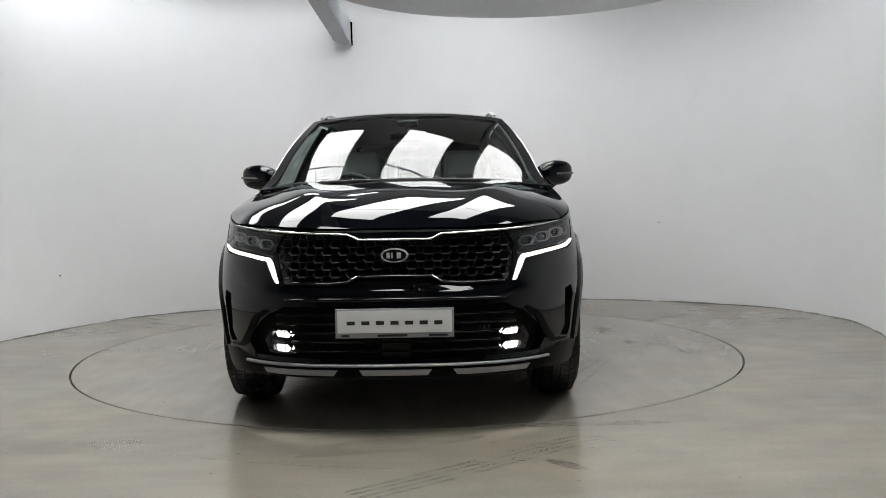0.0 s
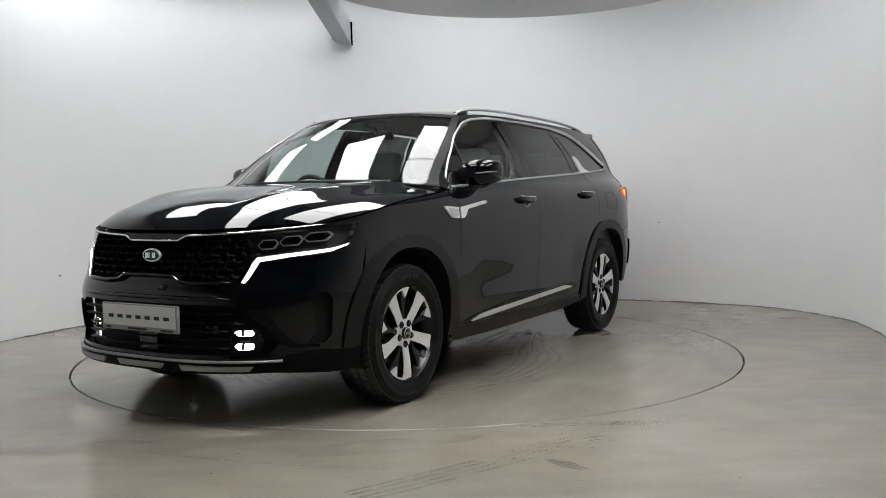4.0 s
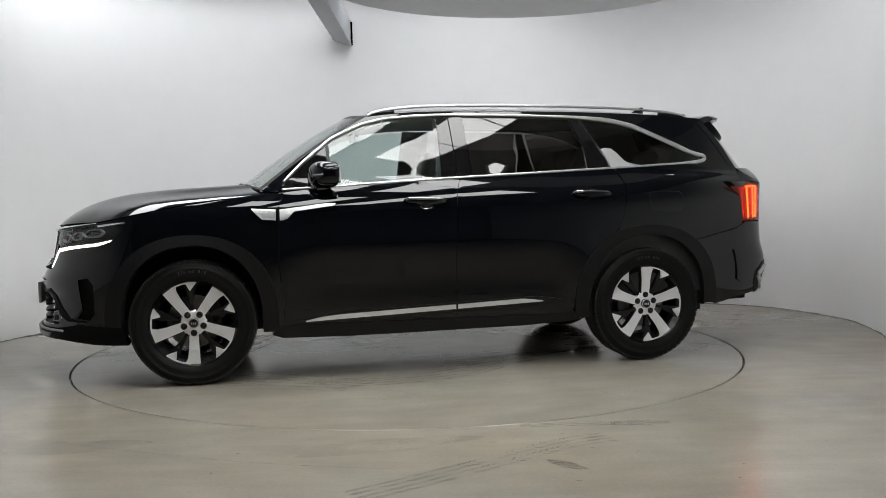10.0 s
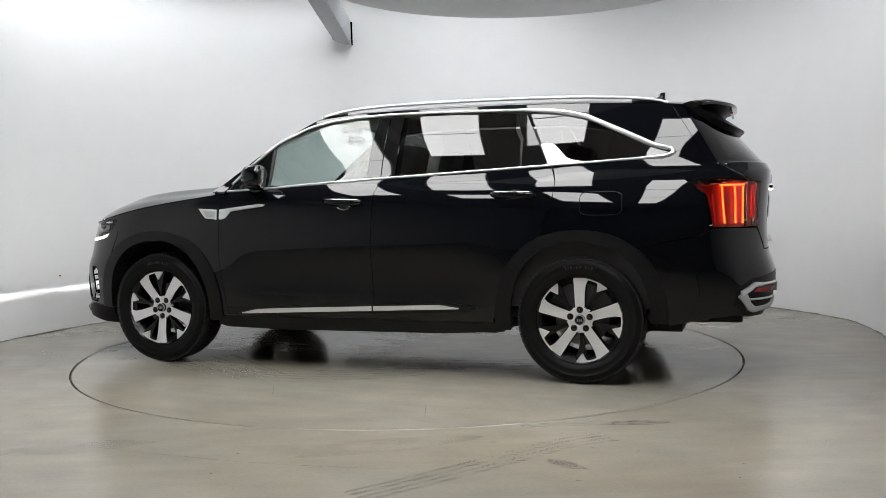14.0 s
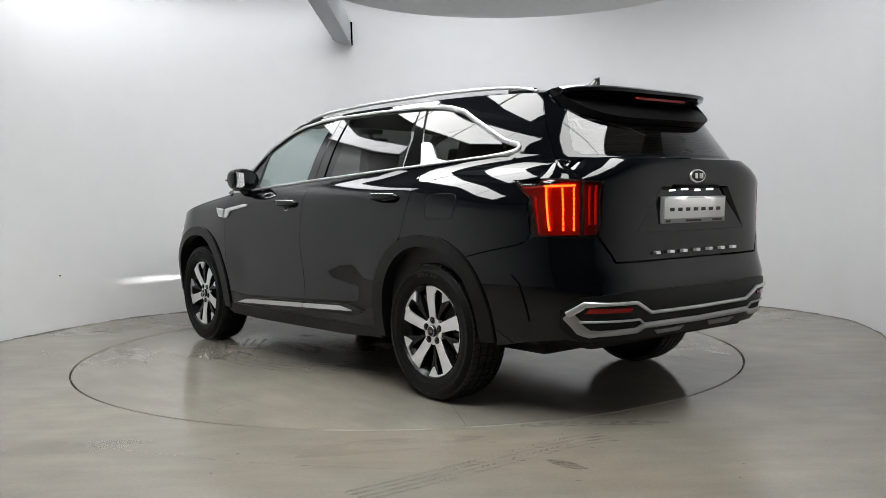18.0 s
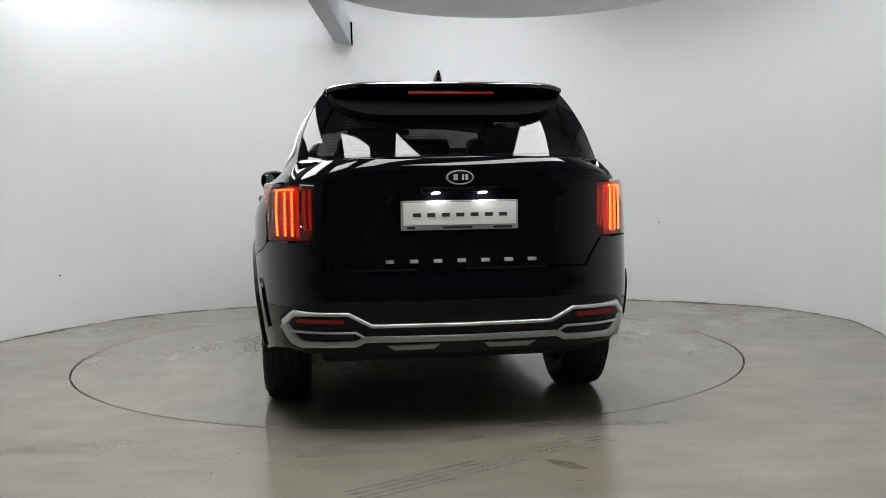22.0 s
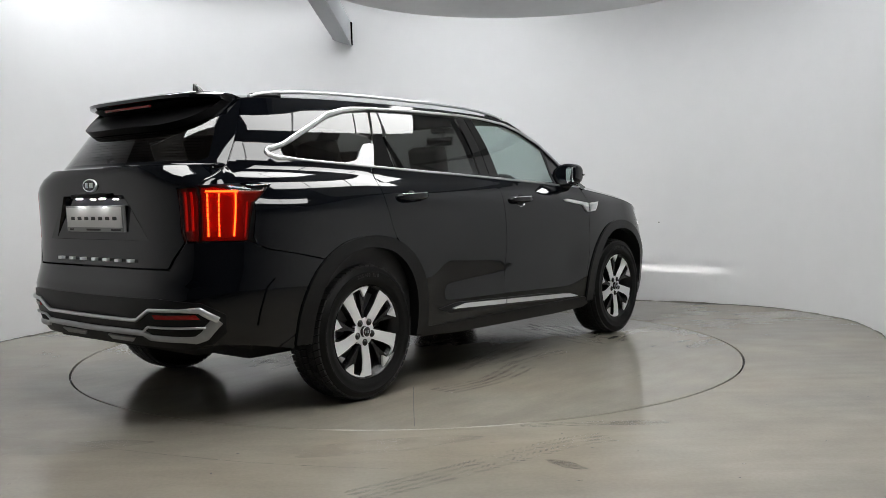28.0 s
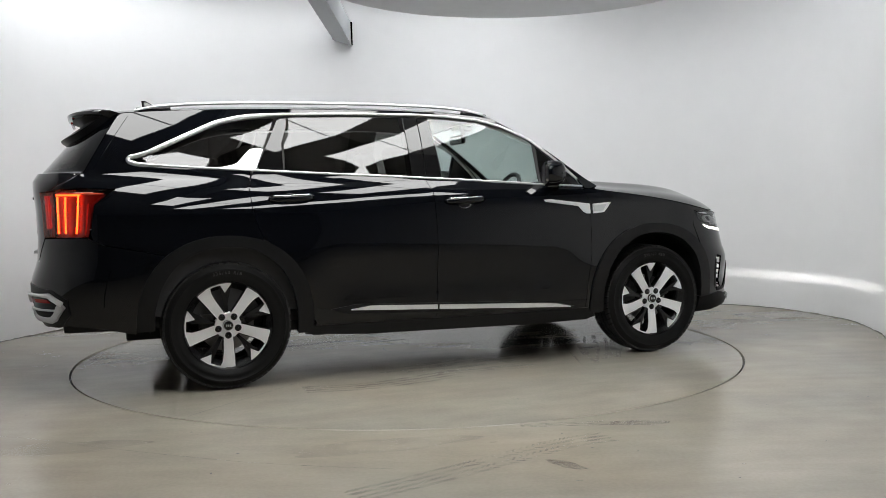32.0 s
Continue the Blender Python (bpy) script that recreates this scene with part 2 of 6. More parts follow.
def catmull(pts, n=8, closed=False):
    """Points of a smooth curve through pts."""
    p = np.array(pts, float)
    out = []
    k = len(p)
    for i in range(k if closed else k - 1):
        a, b, c, d = (p[(i + j) % k] if closed else p[min(max(i + j, 0), k - 1)] for j in (-1, 0, 1, 2))
        for s in np.linspace(0, 1, n, endpoint=False):
            out.append(0.5 * ((2 * b) + (c - a) * s + (2 * a - 5 * b + 4 * c - d) * s * s + (3 * b - a - 3 * c + d) * s ** 3))
    if not closed:
        out.append(p[-1])
    return np.array(out)


def interp(x, xs, ys):
    """Smooth monotone interpolation in a small table."""
    xs, ys = np.asarray(xs, float), np.asarray(ys, float)
    d = np.diff(ys) / np.diff(xs)
    m = np.r_[d[0], np.where(d[:-1] * d[1:] > 0, 2 * d[:-1] * d[1:] / np.where(np.abs(d[:-1] + d[1:]) < 1e-12, 1, d[:-1] + d[1:]), 0), d[-1]]
    x = np.clip(x, xs[0], xs[-1])
    i = np.clip(np.searchsorted(xs, x) - 1, 0, len(d) - 1)
    h = xs[i + 1] - xs[i]
    s = (x - xs[i]) / h
    return (ys[i] * (2 * s ** 3 - 3 * s * s + 1) + h * m[i] * (s ** 3 - 2 * s * s + s) + ys[i + 1] * (-2 * s ** 3 + 3 * s * s) + h * m[i + 1] * (s ** 3 - s * s))


def inside(poly, pts):
    """Which of pts lie inside the polygon."""
    poly, pts = np.asarray(poly), np.asarray(pts)
    res = np.zeros(len(pts), bool)
    x, y = pts[:, 0], pts[:, 1]
    j = len(poly) - 1
    for i in range(len(poly)):
        xi, yi, xj, yj = *poly[i], *poly[j]
        hit = ((yi > y) != (yj > y)) & (x < (xj - xi) * (y - yi) / (yj - yi + 1e-15) + xi)
        res ^= hit
        j = i
    return res


def dense(poly, res):
    out = []
    n = len(poly)
    for i in range(n):
        a, b = np.array(poly[i], float), np.array(poly[(i + 1) % n], float)
        k = max(1, int(math.ceil(np.linalg.norm(b - a) / res)))
        out += [a + (b - a) * s / k for s in range(k)]
    return out


def sheet(poly, fmap, res=0.04, holes=(), rim=0.012, lift=0.0, flip=False, rim_sides=True):
    """Verts, faces and corner normals of a curved panel: the flat outline poly, filled with a fine net and laid on the surface
    fmap(a, b) -> (x, y, z), raised by lift, with an edge turned in by rim."""
    from mathutils.geometry import delaunay_2d_cdt
    loops = [dense(poly, res)] + [dense(h, res) for h in holes]
    pts, edges = [], []
    for lp in loops:
        s = len(pts)
        pts += lp
        edges += [(s + i, s + (i + 1) % len(lp)) for i in range(len(lp))]
    border = np.array(pts)
    lo, hi = border.min(0), border.max(0)
    gx, gy = np.meshgrid(np.arange(lo[0] + res / 2, hi[0], res), np.arange(lo[1] + res / 2, hi[1], res))
    g = np.stack([gx.ravel(), gy.ravel()], 1)
    if len(g):
        keep = inside(loops[0], g)
        for h in loops[1:]:
            keep &= ~inside(h, g)
        g = g[keep]
        if len(g):
            d2 = ((g[:, None, :] - border[None]) ** 2).sum(-1).min(1)
            g = g[d2 > (0.42 * res) ** 2]
    allp = [Vector(p) for p in pts] + [Vector(p) for p in g]
    v2, _, f2, *_ = delaunay_2d_cdt(allp, edges, [], 0, 1e-7)
    v2 = np.array([tuple(v) for v in v2])
    f2 = np.array([tuple(f) for f in f2])
    mid = v2[f2].mean(1)
    keep = inside(loops[0], mid)
    for h in loops[1:]:
        keep &= ~inside(h, mid)
    f2 = f2[keep]
    a, b, e = v2[:, 0], v2[:, 1], 1.5e-3
    P = np.stack(fmap(a, b), -1)
    da = np.stack(fmap(a + e, b), -1) - np.stack(fmap(a - e, b), -1)
    db = np.stack(fmap(a, b + e), -1) - np.stack(fmap(a, b - e), -1)
    N = np.cross(da, db)
    N /= np.linalg.norm(N, axis=1, keepdims=True) + 1e-12
    heart = np.stack([np.clip(P[:, 0], -1.3, 1.3), 0 * P[:, 1], np.full(len(P), 0.75)], 1)
    if ((P - heart) * N).sum() < 0:
        N = -N
    tri = P[f2]
    fn = np.cross(tri[:, 1] - tri[:, 0], tri[:, 2] - tri[:, 0])
    if (fn * N[f2].mean(1)).sum() < 0:
        f2 = f2[:, ::-1]
    P = P + N * lift
    if flip:
        N, f2 = -N, f2[:, ::-1]
    verts = P.tolist()
    faces = f2.tolist()
    normals = [N[i] for f in f2 for i in f]
    if rim and rim_sides:
        count = {}
        for f in faces:
            for i in range(3):
                count.setdefault(tuple(sorted((f[i], f[(i + 1) % 3]))), []).append((f[i], f[(i + 1) % 3]))
        low = {}
        for k, es in count.items():
            if len(es) != 1:
                continue
            i, j = es[0]
            for v in (i, j):
                if v not in low:
                    low[v] = len(verts)
                    verts.append((P[v] - N[v] * rim).tolist())
            q = (j, i, low[i], low[j])
            faces.append(list(q))
            n = np.cross(P[i] - P[j], (P[i] - N[i] * rim) - P[j])
            n = n / (np.linalg.norm(n) + 1e-12)
            normals += [n] * 4
    return verts, faces, normals


def panel(name, poly, fmap, mat, parent, label="", res=0.04, holes=(), rim=0.012, lift=0.0, flip=False, mirror=False):
    v, f, n = sheet(poly, fmap, res, holes, rim, lift, flip)
    if mirror:
        v = [(x, -y, z) for x, y, z in v]
        nn, k = [], 0
        for q in f:
            nn += [(m[0], -m[1], m[2]) for m in n[k:k + len(q)]][::-1]
            k += len(q)
        f, n = [q[::-1] for q in f], nn
    return mesh_object(name, v, f, mat, parent, label, normals=[tuple(float(c) for c in m) for m in n])


def both(name, poly, fmap, mat, parent, label="", **kw):
    """The same panel on the two flanks."""
    return [panel(name, poly, fmap, mat, parent, label, mirror=k, **kw) for k in (False, True)]


def sweep(path, rx, ry=None, n=8, closed=False, up=(0, 0, 1), square=2.0):
    """A bar of rounded section along a path (rx across, ry along up)."""
    ry = ry or rx
    p = np.array(path, float)
    k = len(p)
    bm = bmesh.new()
    rings = []
    for i in range(k):
        a, b = (p[(i - 1) % k], p[(i + 1) % k]) if closed else (p[max(i - 1, 0)], p[min(i + 1, k - 1)])
        t = Vector(b - a).normalized()
        u = Vector(up)
        s = t.cross(u).normalized()
        w = s.cross(t)
        fx, fy = (rx[i] if hasattr(rx, "__len__") else rx), (ry[i] if hasattr(ry, "__len__") else ry)
        ring = []
        for j in range(n):
            c, d = math.cos(2 * math.pi * (j + 0.5) / n), math.sin(2 * math.pi * (j + 0.5) / n)
            c, d = math.copysign(abs(c) ** (2 / square), c), math.copysign(abs(d) ** (2 / square), d)
            ring.append(bm.verts.new(Vector(p[i]) + s * (c * fx) + w * (d * fy)))
        rings.append(ring)
    for i in range(k if closed else k - 1):
        a, b = rings[i], rings[(i + 1) % k]
        for j in range(n):
            bm.faces.new((a[j], a[(j + 1) % n], b[(j + 1) % n], b[j]))
    if not closed:
        bm.faces.new(rings[0][::-1])
        bm.faces.new(rings[-1])
    return bm


def lathe(profile, n=48, axis="y"):
    """Turns a profile of (radius, along) about the axis."""
    bm = bmesh.new()
    rings = []
    for r, h in profile:
        ring = []
        for j in range(n):
            a = 2 * math.pi * j / n
            c, s = r * math.cos(a), r * math.sin(a)
            ring.append(bm.verts.new((c, h, s) if axis == "y" else (c, s, h) if axis == "z" else (h, c, s)))
        rings.append(ring)
    for a, b in zip(rings, rings[1:]):
        for j in range(n):
            bm.faces.new((a[j], a[(j + 1) % n], b[(j + 1) % n], b[j]))
    return bm


# ---- the place ----
def closed_plan(n=10):
    """The white curved wall's plan, from its left end round the back to its right end."""
    # ends beyond y -2.6 are unseen, run on to shape the car's reflections
    return catmull([(-4.55, -9.06), (-4.4, -7.6), (-4.2, -6.0), (-4.0, -4.2), (-3.78, -2.6), (-3.62, -1.2), (-3.4, 0.0), (-3.05, 1.1), (-2.6, 2.0), (-1.9, 2.52), (-0.95, 2.86), (0.0, 3.0), (0.95, 2.98), (1.83, 2.76), (2.65, 2.36), (3.36, 1.74), (3.62, 0.95), (3.52, 0.2), (3.3, -0.45), (3.22, -1.4), (3.3, -2.6), (3.55, -4.2), (3.85, -6.0), (4.1, -7.6), (4.3, -9.06)], n)


def build_place():
    plan = closed_plan()
    H = 3.3
    # curved wall, 12 cm thick
    out = []
    for i in range(len(plan)):
        t = plan[min(i + 1, len(plan) - 1)] - plan[max(i - 1, 0)]
        n = np.array([-t[1], t[0]]) / np.linalg.norm(t)
        out.append(plan[i] + n * 0.12)
    k = len(plan)
    verts = [(x, y, 0) for x, y in plan] + [(x, y, H) for x, y in plan] + [(x, y, 0) for x, y in out] + [(x, y, H) for x, y in out]
    faces = []
    for i in range(k - 1):
        faces += [(i, i + 1, k + i + 1, k + i), (2 * k + i + 1, 2 * k + i, 3 * k + i, 3 * k + i + 1), (k + i, k + i + 1, 3 * k + i + 1, 3 * k + i), (i + 1, i, 2 * k + i, 2 * k + i + 1)]
    w = mesh_object("wall_curved", verts, faces, WALL, smooth=True)
    w.data.set_sharp_from_angle(angle=radians(40))
    tagged(w, "smooth white painted curved studio wall", "wall", kind="structure")
    # ragged dark joint along the wall's foot
    v, f = [], []
    fine = closed_plan(40)
    for i, (x, y) in enumerate(fine):
        t = fine[min(i + 1, len(fine) - 1)] - fine[max(i - 1, 0)]
        n = np.array([t[1], -t[0]]) / np.linalg.norm(t) * 0.002
        h = 0.006 + 0.005 * noise.noise((x * 3.1, y * 3.1, 0.2)) + 0.005 * noise.noise((x * 17, y * 17, 1.7))
        v += [(x + n[0], y + n[1], 0.0), (x + n[0], y + n[1], max(h, 0.001))]
    f = [(2 * i, 2 * i + 2, 2 * i + 3, 2 * i + 1) for i in range(len(fine) - 1)]
    mesh_object("foot_joint", v, f, JOINT, w, "ragged dark joint at the wall's foot")
    # unseen dark wall added behind the camera to keep the car's reflections dark
    tagged(part("added_dark_wall", box((-5.12, -9.12, 0.0), (5.12, -9.0, H)), HALL, None), "added unseen dark grey wall, darkens the car's reflections", "wall", kind="structure")
    # floor with a round pit for the turntable
    R0 = 2.259
    n = 160
    ring = [(R0 * math.cos(2 * math.pi * i / n), R0 * math.sin(2 * math.pi * i / n)) for i in range(n)]
    verts = [(x, y, 0) for x, y in ring]
    for i in range(n):
        a = 2 * math.pi * i / n
        c, s = math.cos(a), math.sin(a)
        f = 1 / max(abs(c) / 5.2, abs(s) / (9.2 if s < 0 else 3.6))
        verts.append((c * f, s * f, 0))
    verts += [(x, y, -0.05) for x, y in ring]
    faces = []
    for i in range(n):
        j = (i + 1) % n
        faces += [(i, n + i, n + j, j), (i, j, 2 * n + j, 2 * n + i)]
    tagged(mesh_object("floor", verts, faces, FLOOR), "worn grey-beige polished resin floor with stains", "floor", kind="structure")
    pit = lathe([(0.001, -0.05), (R0, -0.05)], 96, "z")
    tagged(part("floor_pit", pit, GAP, None), "dark recess under the turntable", "recess", kind="structure")
    # ceiling
    tagged(part("ceiling", box((-5.2, -9.2, H), (5.2, 3.6, H + 0.1)), CEIL, None), "plain grey hall ceiling", "ceiling", kind="structure")


def flat(name, pts, width, mat, parent, z=0.0012, label=""):
    """A flat ribbon along pts on a floor."""
    p = catmull(pts, 6) if len(pts) > 2 else np.array(pts, float)
    v, f = [], []
    for i in range(len(p)):
        t = p[min(i + 1, len(p) - 1)] - p[max(i - 1, 0)]
        n = np.array([-t[1], t[0]]) / (np.linalg.norm(t) + 1e-9)
        w = width / 2 * (0.85 + 0.3 * noise.noise((i * 0.7, width * 50, 0.3)))
        a, b = p[i] - n * w, p[i] + n * w
        v += [(a[0], a[1], z), (b[0], b[1], z)]
    f = [(2 * i, 2 * i + 2, 2 * i + 3, 2 * i + 1) for i in range(len(p) - 1)]
    return mesh_object(name, v, f, mat, parent, label)


def blot(name, cx, cy, rx_, ry_, turn, mat, parent, z=0.0012, label="", seed=0.0):
    n = 40
    v = [(cx, cy, z)]
    for i in range(n):
        a = 2 * math.pi * i / n
        k = 1 + 0.35 * noise.noise((2 * math.cos(a) + seed, 2 * math.sin(a), seed))
        x, y = rx_ * k * math.cos(a), ry_ * k * math.sin(a)
        c, s = math.cos(radians(turn)), math.sin(radians(turn))
        v.append((cx + c * x - s * y, cy + s * x + c * y, z))
    return mesh_object(name, v, [(0, 1 + i, 1 + (i + 1) % n) for i in range(n)], mat, parent, label)


def build_turntable():
    t = new("turntable")
    tagged(t, "round grey-beige resin turntable, flush with the floor, scuffed", "turntable")
    R1 = 2.2465
    bm = lathe([(0.0005, 0.0), (0.6, 0.0), (1.2, 0.0), (1.8, 0.0), (R1 - 0.012, 0.0)], 160, "z")
    bmesh.ops.reverse_faces(bm, faces=bm.faces)
    top = part("platform", bm, TABLE, t)
    if top.data.polygons[0].normal.z < 0:
        top.data.flip_normals()
    bm = lathe([(R1 - 0.012, 0.0), (R1 - 0.004, 0.0005), (R1, -0.003), (R1, -0.045)], 160, "z")
    part("edge_ring", bm, TABLE, t, "worn rounded edge")
    for k, r in enumerate((0.0, 0.05, 0.10, 0.15, 0.19)):
        flat("tyre_mark", [(0.62, 1.18 - r), (0.30, 1.19 - r * 1.3), (0.0, 1.14 - r * 1.5), (-0.25, 1.02 - r * 1.5), (-0.46, 0.86 - r)], 0.028, TYRE_MARK, t, 0.0012, "dark curved tyre scuff")
    for k in range(4):
        flat("tyre_mark", [(-0.2 + 0.05 * k, -0.95 - 0.05 * k), (-0.6, -1.05 - 0.05 * k), (-1.0, -1.0 - 0.05 * k)], 0.03, TYRE_MARK, t, 0.0012, "dark curved tyre scuff")
    # fans of dry, dull streaks where wheels have been turned and the floor wiped
    for cx, cy, turn, n in ((0.15, -0.75, 8, 9), (0.9, 1.0, -28, 8), (-0.55, 0.55, 18, 9), (1.15, -0.55, 62, 7)):
        for k in range(n):
            a, w = radians(turn + 2.2 * (k - n / 2)), 0.30 + 0.34 * random.random()
            d = 0.055 * (k - n / 2) + random.uniform(-0.012, 0.012)
            px, py = cx - math.sin(a) * d, cy + math.cos(a) * d
            h = 0.03 * random.uniform(-1, 1)
            flat("dry_streak", [(px - math.cos(a) * w, py - math.sin(a) * w), (px - h * math.sin(a), py + h * math.cos(a)), (px + math.cos(a) * w, py + math.sin(a) * w)], random.uniform(0.016, 0.05), PALE_MARK, t, 0.0010 + 0.00006 * k, "pale dried streak")
    for k in range(16):
        a, r = random.uniform(0, 2 * math.pi), random.uniform(0.9, 2.15)
        blot("speck", r * math.cos(a), r * math.sin(a), random.uniform(0.004, 0.014), 0.004, random.uniform(0, 180), CRACK, t, 0.0015, "", k * 1.7)
    ring_ = lathe([(0.199, 0.0009), (0.203, 0.0009)], 64, "z")
    part("centre_ring", ring_, CRACK, t, "thin dark ring round the centre plate")
    flat("seam", [(-1.30, 0.77), (-1.60, 0.95), (-1.92, 1.14)], 0.004, CRACK, t, 0.0014, "thin dark seam")
    flat("seam", [(-1.0, -0.87), (-1.35, -1.17), (-1.66, -1.44)], 0.004, CRACK, t, 0.0014, "thin dark seam")
    flat("seam", [(0.45, 1.30), (0.30, 1.42), (0.20, 1.60)], 0.003, CRACK, t, 0.0014, "thin dark seam")
    flat("seam", [(-0.80, 1.87), (-0.71, 1.61)], 0.003, CRACK, t, 0.0014, "thin dark seam")
    return t


def build_floor_marks():
    fl = bpy.data.objects["floor"]
    blot("stain", 1.06, -2.235, 0.13, 0.045, -3, STAIN, fl, 0.0012, "dark oval stain", 0.4)
    blot("stain", 0.605, -2.845, 0.10, 0.035, -48, PATCH, fl, 0.0014, "small rough dark patch", 2.2)
    blot("stain", -1.52, -2.42, 0.34, 0.10, 8, CLOUD, fl, 0.0010, "broad faint brown stain", 5.1)
    blot("stain", -0.15, -2.52, 0.42, 0.10, 12, CLOUD, fl, 0.0010, "broad faint brown stain", 7.7)
    for d in (-0.03, 0.0, 0.03):
        flat("scrape", [(0.50, -2.235 + d * 0.6), (0.8, -2.225 + d), (1.0, -2.232 + d)], 0.014, STAIN, fl, 0.0012, "faint dark scrape")
    for x, y, a, l in ((-1.55, -2.9, 5, 0.012), (0.35, -2.5, 10, 0.014), (0.55, -2.52, 0, 0.01), (1.3, -2.9, 30, 0.012), (-2.5, -1.2, 15, 0.012), (0.62, -3.05, 0, 0.012)):
        blot("scuff", x, y, l, 0.006, a, PATCH, fl, 0.0013, "small dark scuff", x)
    # tyre trace: rows of slanting tread prints along a curve
    path = catmull([(-0.22, -3.16), (0.02, -3.0), (0.26, -2.83), (0.65, -2.55), (0.86, -2.46)], 14)
    for k, d in enumerate((-0.062, -0.022, 0.022, 0.062)):
        v, f = [], []
        for i in range(1, len(path) - 1):
            t = path[i + 1] - path[i - 1]
            t = t / np.linalg.norm(t)
            n = np.array([-t[1], t[0]])
            a = t * 0.8 + n * (0.6 if k % 2 else -0.6)
            b = np.array([-a[1], a[0]])
            c = path[i] + n * d
            o = len(v)
            v += [(*(c + a * p * 0.019 + b * q * 0.005), 0.0013) for p, q in ((-1, -1), (1, -1), (1, 1), (-1, 1))]
            f.append((o, o + 1, o + 2, o + 3))
        mesh_object("tyre_trace", v, f, TRACE, fl, "faint row of tread prints")
    flat("crack", [(-3.0, -1.9), (-1.91, -2.18), (-1.3, -2.45), (-0.65, -2.71), (-0.07, -2.85)], 0.006, STAIN, fl, 0.0016, "hairline crack")
    for k in range(34):
        a, r = random.uniform(0, 2 * math.pi), random.uniform(2.4, 3.4)
        x, y = r * math.cos(a), min(r * math.sin(a), 1.0)
        if math.hypot(x, y) < 2.3:
            continue
        blot("speck", x, y, random.uniform(0.004, 0.010), 0.004, random.uniform(0, 180), CRACK, fl, 0.0015, "", k * 1.3)
    w = bpy.data.objects["wall_curved"]
    for x, y, z, r in ((2.488, 2.455, 0.79, 0.007), (-2.955, 1.290, 0.463, 0.008)):
        bm = bmesh.new()
        bmesh.ops.create_icosphere(bm, subdivisions=1, radius=r)
        part("wall_mark", bm, CRACK, w, "small dark chip").location = (x, y, z)


def build_ceiling_disc():
    d = new("ceiling_disc")
    d.location = (0.85, 0.12, 2.66)
    tagged(d, "large round pale grey panel hung below the ceiling", "ceiling panel")
    bm = lathe([(0.001, 0.0), (1.565, 0.0), (1.58, 0.012), (1.58, 0.1), (1.565, 0.11), (0.001, 0.11)], 96, "z")
    part("panel", bm, DISC_GREY, d, smooth=True, angle=40)
    for x, y in ((-1.0, -0.6), (1.0, -0.6), (0.0, 1.1)):
        part("hanger", lathe([(0.001, 0.11), (0.01, 0.11), (0.01, 0.64), (0.001, 0.64)], 8, "z"), STEEL, d).location = (x, y, 0)


def build_beam():
    b = new("ceiling_beam")
    tagged(b, "grey painted steel ceiling beam ending at the wall", "beam")
    sec = [(-0.738, 2.693), (-0.554, 2.634), (-0.562, 2.88), (-0.738, 2.88)]
    y0, y1, k = -2.4, 2.925, 0.032
    bm = bmesh.new()
    rings = [[bm.verts.new((x + k * (y - y1), y, z)) for x, z in sec] for y in (y0, y1)]
    for i in range(4):
        bm.faces.new((rings[0][i], rings[0][(i + 1) % 4], rings[1][(i + 1) % 4], rings[1][i]))
    bm.faces.new(rings[0])
    bm.faces.new(rings[1])
    bmesh.ops.bevel(bm, geom=list(bm.edges), offset=0.004, segments=2, affect="EDGES")
    part("box_section", bm, STEEL, b)
    part("end_gap", box((-0.572, 2.87, 2.648), (-0.546, 2.95, 2.872)), BEAM_BLACK, b, "black gap at the wall")
    part("end_gap", box((-0.747, 2.86, 2.700), (-0.739, 2.915, 2.715)), CRACK, b, "black gap at the wall")
    for y in (-1.8, 0.6, 2.2):
        part("hanger", lathe([(0.001, 2.88), (0.012, 2.88), (0.012, 3.3), (0.001, 3.3)], 8, "z"), STEEL, b).location = (-0.65 + k * (y - y1), y, 0)


def build_light_panels():
    for name, label, glow, rows, L in (("light_panel", "square white LED ceiling light panel, lit", LIGHT, PANELS, 0.31), ("added_fill_light", "added unseen white panel that brightens the wall", FILL, FILL_LIGHTS, 0.63)):
        first = None
        for x, y, z, a, tip in rows:
            m = pose(x, y, z, 0, 0, a) @ pose(0, 0, 0, 0, tip, 0)
            if first is None:
                first = new(name)
                tagged(first, label, "ceiling light", group=name.replace("_", " ") + "s")
                part("tray", box((-0.24, -L, 0.004), (0.24, L, 0.03), 0.003), TRAY, first)
                part("diffuser", box((-0.233, -L + 0.007, 0.0), (0.233, L - 0.007, 0.0035)), glow, first, "bright white diffuser")
                for q in (-0.8 * L, 0.8 * L):
                    part("hanger", lathe([(0.001, 0.03), (0.004, 0.03), (0.004, 0.12), (0.001, 0.12)], 6, "z"), STEEL, first).location = (0, q, 0)
                first.matrix_basis = m
            else:
                copy_thing(first, m)


# strips of square panels end to end, turned a little against the room; each strip by its far end and the places that hold a panel
STRIPS = ((-0.66, 0.25, (0, 1, 2, 3)), (0.22, -0.02, (0, 1, 2, 4)), (1.06, -0.16, (0, 1, 2, 4, 5)), (1.48, -1.85, (0, 1, 2, 3)))
PANELS = [(x - 0.395 * (0.31 + 0.625 * r), y - 0.919 * (0.31 + 0.625 * r), 2.62, -23.3, 0) for x, y, places in STRIPS for r in places]
